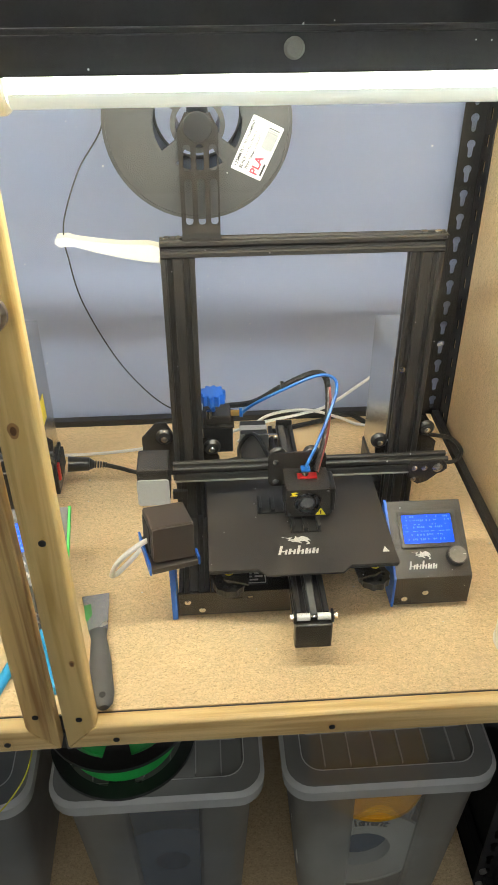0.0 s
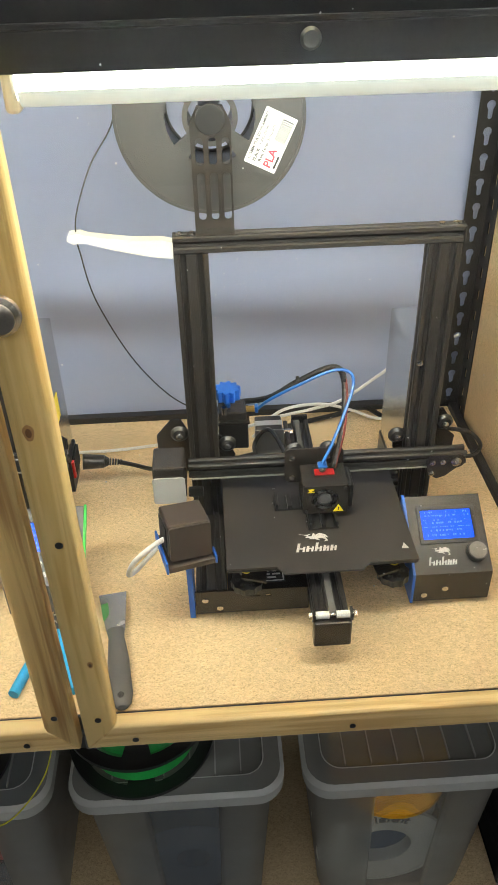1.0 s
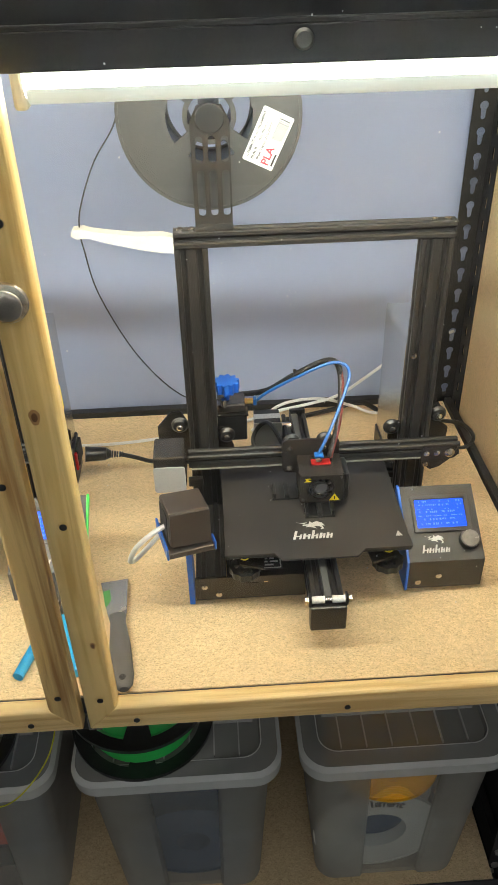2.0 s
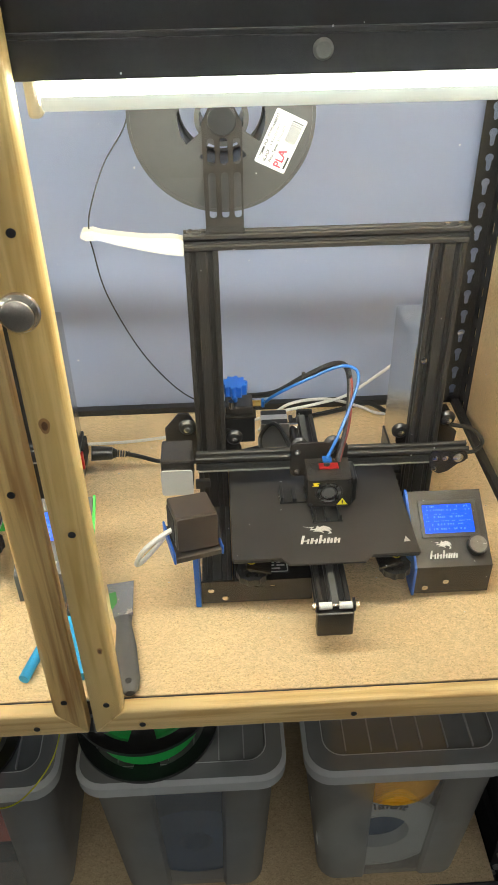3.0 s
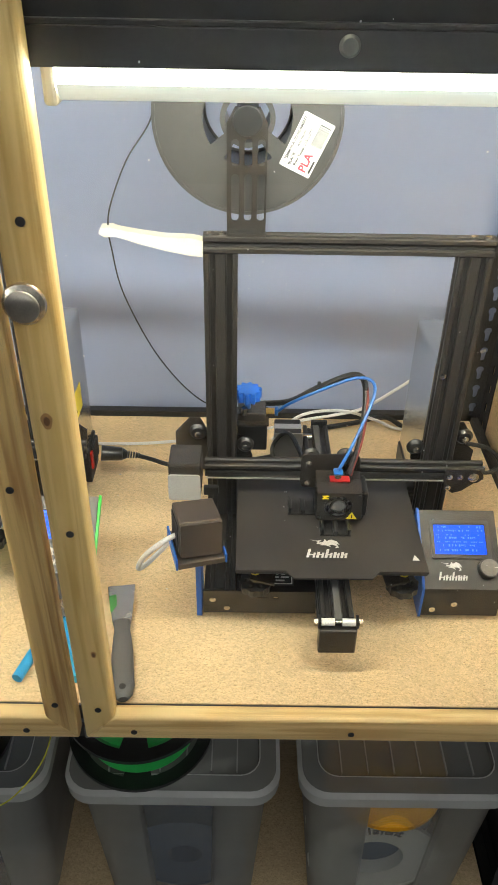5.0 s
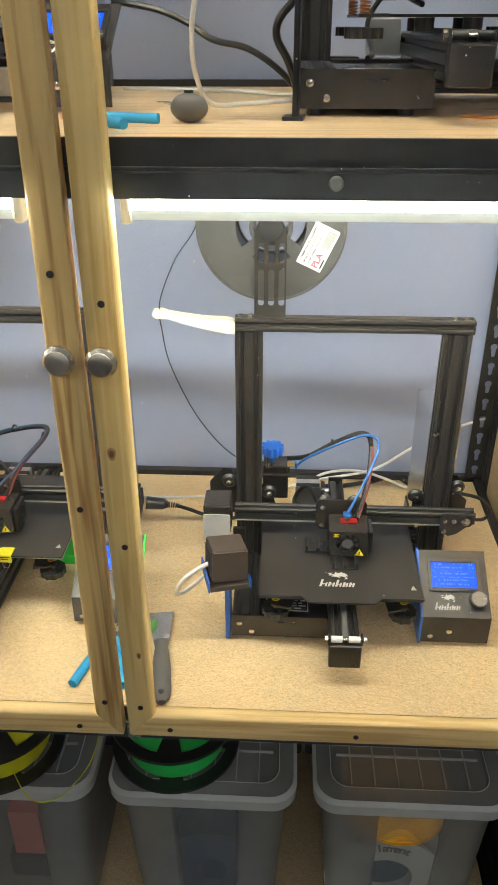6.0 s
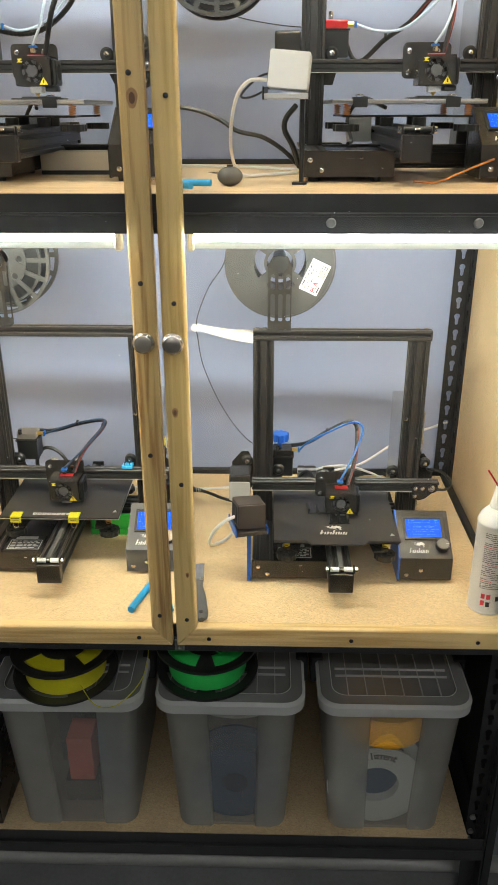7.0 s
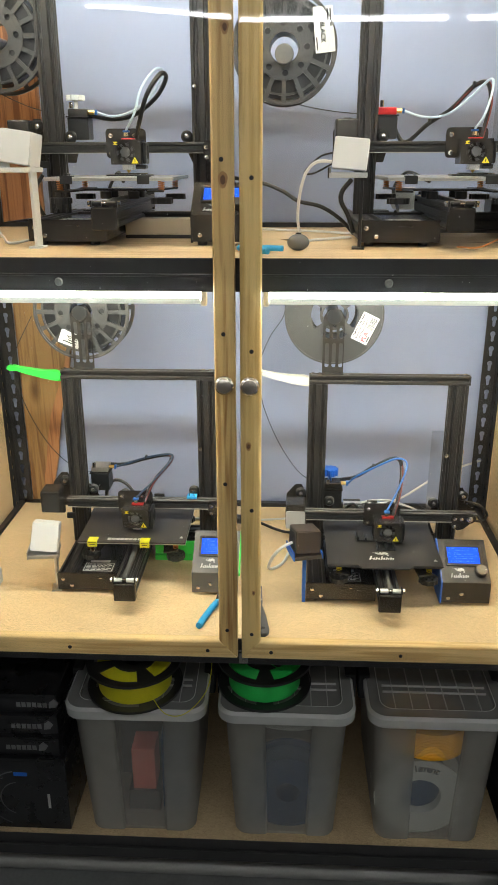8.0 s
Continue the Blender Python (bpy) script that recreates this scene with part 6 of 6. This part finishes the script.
ws = spool("filament_spool", "white spool with printed rim standing in the bin", (0.388, 0.095, Z_LOW + 0.1050), 0.1000, 0.060, M_WDISC, M_BLUEHUB, 0.072, 0.046, "plain")
for k, ch in enumerate("filament"):
    a = radians(114 - k * 7.0)
    lettering(ch, 0.024, Matrix.Translation((0.078 * math.cos(a), -0.0328, 0.078 * math.sin(a))) @ FRONT @ Matrix.Rotation(a - math.pi / 2, 4, "Z"), M_GREY, ws)
part("hub_disc", rod((0, -0.012, 0), (0, 0.026, 0), 0.0455, 32), M_BLUEHUB, ws, "dark blue core")
spool("filament_spool", "spool of orange filament lying on the white spool", (0.400, 0.130, Z_LOW + 0.242), 0.0880, 0.052, M_FIL_O, M_FIL_O, 0.0870, 0.026, "plain", (82, 4, 12))
spool("filament_spool", "dark blue spool standing in the bin", (0.100, 0.100, Z_LOW + 0.0985), 0.0940, 0.060, M_BLUEHUB, M_BLUEHUB, 0.080, 0.026, "plain")
spool("filament_spool", "white spool lying on top inside the bin", (0.090, 0.165, Z_LOW + 0.252), 0.0880, 0.040, M_WDISC, M_WDISC, 0.086, 0.026, "plain", (68, 0, -10))
cb = thing("coral_carton", "coral red carton standing inside the bin", "box")
part("carton", box(-0.252, -0.200, 0.105, 0.165, Z_LOW + 0.060, Z_LOW + 0.172), M_CORAL, cb, bevel=0.001)
part("base_pad", box(-0.262, -0.190, 0.100, 0.185, Z_LOW + 0.0042, Z_LOW + 0.0598), M_GREY, cb)
bx = thing("dark_carton", "dark blue carton inside the bin", "box")
part("carton", box(-0.186, -0.125, 0.11, 0.20, Z_LOW + 0.0042, Z_LOW + 0.20), M_BLUEHUB, bx, bevel=0.001)
part("flap", box(-0.186, -0.125, 0.11, 0.20, Z_LOW + 0.2002, Z_LOW + 0.2015), M_BLUEHUB, bx)
gb = thing("grey_spool_box", "grey carton resting inside the bin", "box")
part("carton", box(-0.30, -0.13, 0.21, 0.30, Z_LOW + 0.0042, Z_LOW + 0.265), M_GREY, gb, bevel=0.001)
part("flap", box(-0.30, -0.13, 0.21, 0.30, Z_LOW + 0.2652, Z_LOW + 0.2665), M_GREY, gb)

# ---- black cartons on the bottom shelf ----
M_CARTON = mat("black_gloss_card", (0.012, 0.012, 0.013), 0.28, var=0.25, scale=20)
M_PRINTDIM = mat("pale_grey_print", (0.17, 0.17, 0.17), 0.4, var=0.1)
M_ARC = mat("grey_print", (0.09, 0.09, 0.09), 0.35, var=0.1)


def carton(label, x0, x1, y0, y1, z0, z1):
    t = thing("filament_carton", label, "box", group="black cartons")
    part("carton", box(x0, x1, y0, y1, z0, z1), M_CARTON, t, bevel=0.0012)
    part("lid_seam", box(x0 + 0.002, x1 - 0.002, y0 - 0.0006, y0 - 0.0002, z1 - 0.0085, z1 - 0.0078), M_MATT, t)
    return t


big = carton("large black glossy carton with grey printed rings", -0.605, -0.384, 0.040, 0.245, Z_LOW + 0.0005, Z_LOW + 0.196)
bm = bmesh.new()
for r in (0.045, 0.075, 0.105):
    plate(arc(-0.39 - 0.10, Z_LOW + 0.085, r + 0.0012, 100, 250, 24) + arc(-0.39 - 0.10, Z_LOW + 0.085, r - 0.0012, 250, 100, 24), [], front(0.0398), 0.0003, bm) if r < 0.08 else None
part("printed_rings", bm, M_ARC, big, "grey printed rings")
part("print_bar", box(-0.430, -0.424, 0.0394, 0.0397, Z_LOW + 0.06, Z_LOW + 0.10), M_PRINT, big, "pale printed bar")
part("blue_patch", box(-0.50, -0.47, 0.0394, 0.0397, Z_LOW + 0.148, Z_LOW + 0.158), M_BLUE, big)
for k in range(3):
    z0 = Z_LOW + 0.1975 + k * 0.0470
    c = carton("flat black carton with a pale printed mark, stacked", -0.612 + 0.004 * k, -0.395 - 0.003 * k, 0.05 + 0.012 * k, 0.27, z0, z0 + 0.0462)
    x = -0.512 + 0.012 * k
    y = 0.05 + 0.012 * k
    for j in range(6):
        part("print_bar", box(x, x + 0.009, y - 0.0006, y - 0.0003, z0 + 0.014, z0 + 0.026), M_PRINTDIM, c)
        x += 0.0115
    part("emblem", prism([(x + 0.002, z0 + 0.012), (x + 0.016, z0 + 0.014), (x + 0.024, z0 + 0.026), (x + 0.014, z0 + 0.036), (x + 0.004, z0 + 0.028)], front(y - 0.0003), 0.0003), M_PRINTDIM, c)

# ---- dust on the acrylic ----
random.seed(31)
bm = bmesh.new()
for i in range(300):
    if i < 50:
        x, z = random.gauss(0.215, 0.02), random.gauss(1.245, 0.022)
    elif i < 75:
        x, z = random.gauss(-0.21, 0.02), random.gauss(1.24, 0.012)
    else:
        x, z = random.choice((random.uniform(0.05, 0.55), random.uniform(-0.55, -0.05))), random.uniform(0.85, 1.62)
    r = random.choice((0.0003, 0.0004, 0.0005, 0.0008 if i > 75 else 0.0004))
    prism([(x + r * random.uniform(0.7, 1.2) * math.cos(a), z + r * random.uniform(0.7, 1.2) * math.sin(a)) for a in (0, 1.05, 2.1, 3.14, 4.2, 5.2)], front(-0.0041), 0.00015, bm)
dust = part("dust_specks", bm, mat("pale_dust", (0.7, 0.7, 0.7), 0.8, var=0.05))
tagged(dust, "pale dust specks on the acrylic door sheets", "dust", "", "stuff")


# ---- finished prints on the beds ----
def printed_part(label, at, pieces):
    t = thing("printed_part", label, "print", at=at, group="prints on the bed")
    for k, (x0, x1, y0, y1, h) in enumerate(pieces):
        bm = box(x0, x1, y0, y1, 0.0, h)
        part("wall" if h > 0.004 else "base", bm, M_BLACK, t, bevel=0.0006)


BED_R = Z_MID + 0.0002 + 0.1041
for dx, dy in ((0.130, 0.099), (0.170, 0.058)):
    printed_part("small black printed bracket standing on the print bed", (RIGHT_AT[0] + dx, RIGHT_AT[1] + dy, BED_R), [
        (-0.020, 0.020, -0.014, 0.014, 0.003), (-0.019, -0.015, -0.0138, 0.0138, 0.011), (0.015, 0.019, -0.0138, 0.0138, 0.011), (-0.003, 0.003, -0.0138, 0.0138, 0.008)])
for at, hx in ((UP_R_AT, 0.214), (UP_L_AT, 0.179)):
    printed_part("low black print in progress on the glass bed", (at[0] + hx + 0.004, at[1] + 0.09, Z_TOP + 0.1224), [(-0.045, 0.040, -0.02, 0.02, 0.003), (-0.03, 0.03, -0.012, 0.012, 0.0055)])
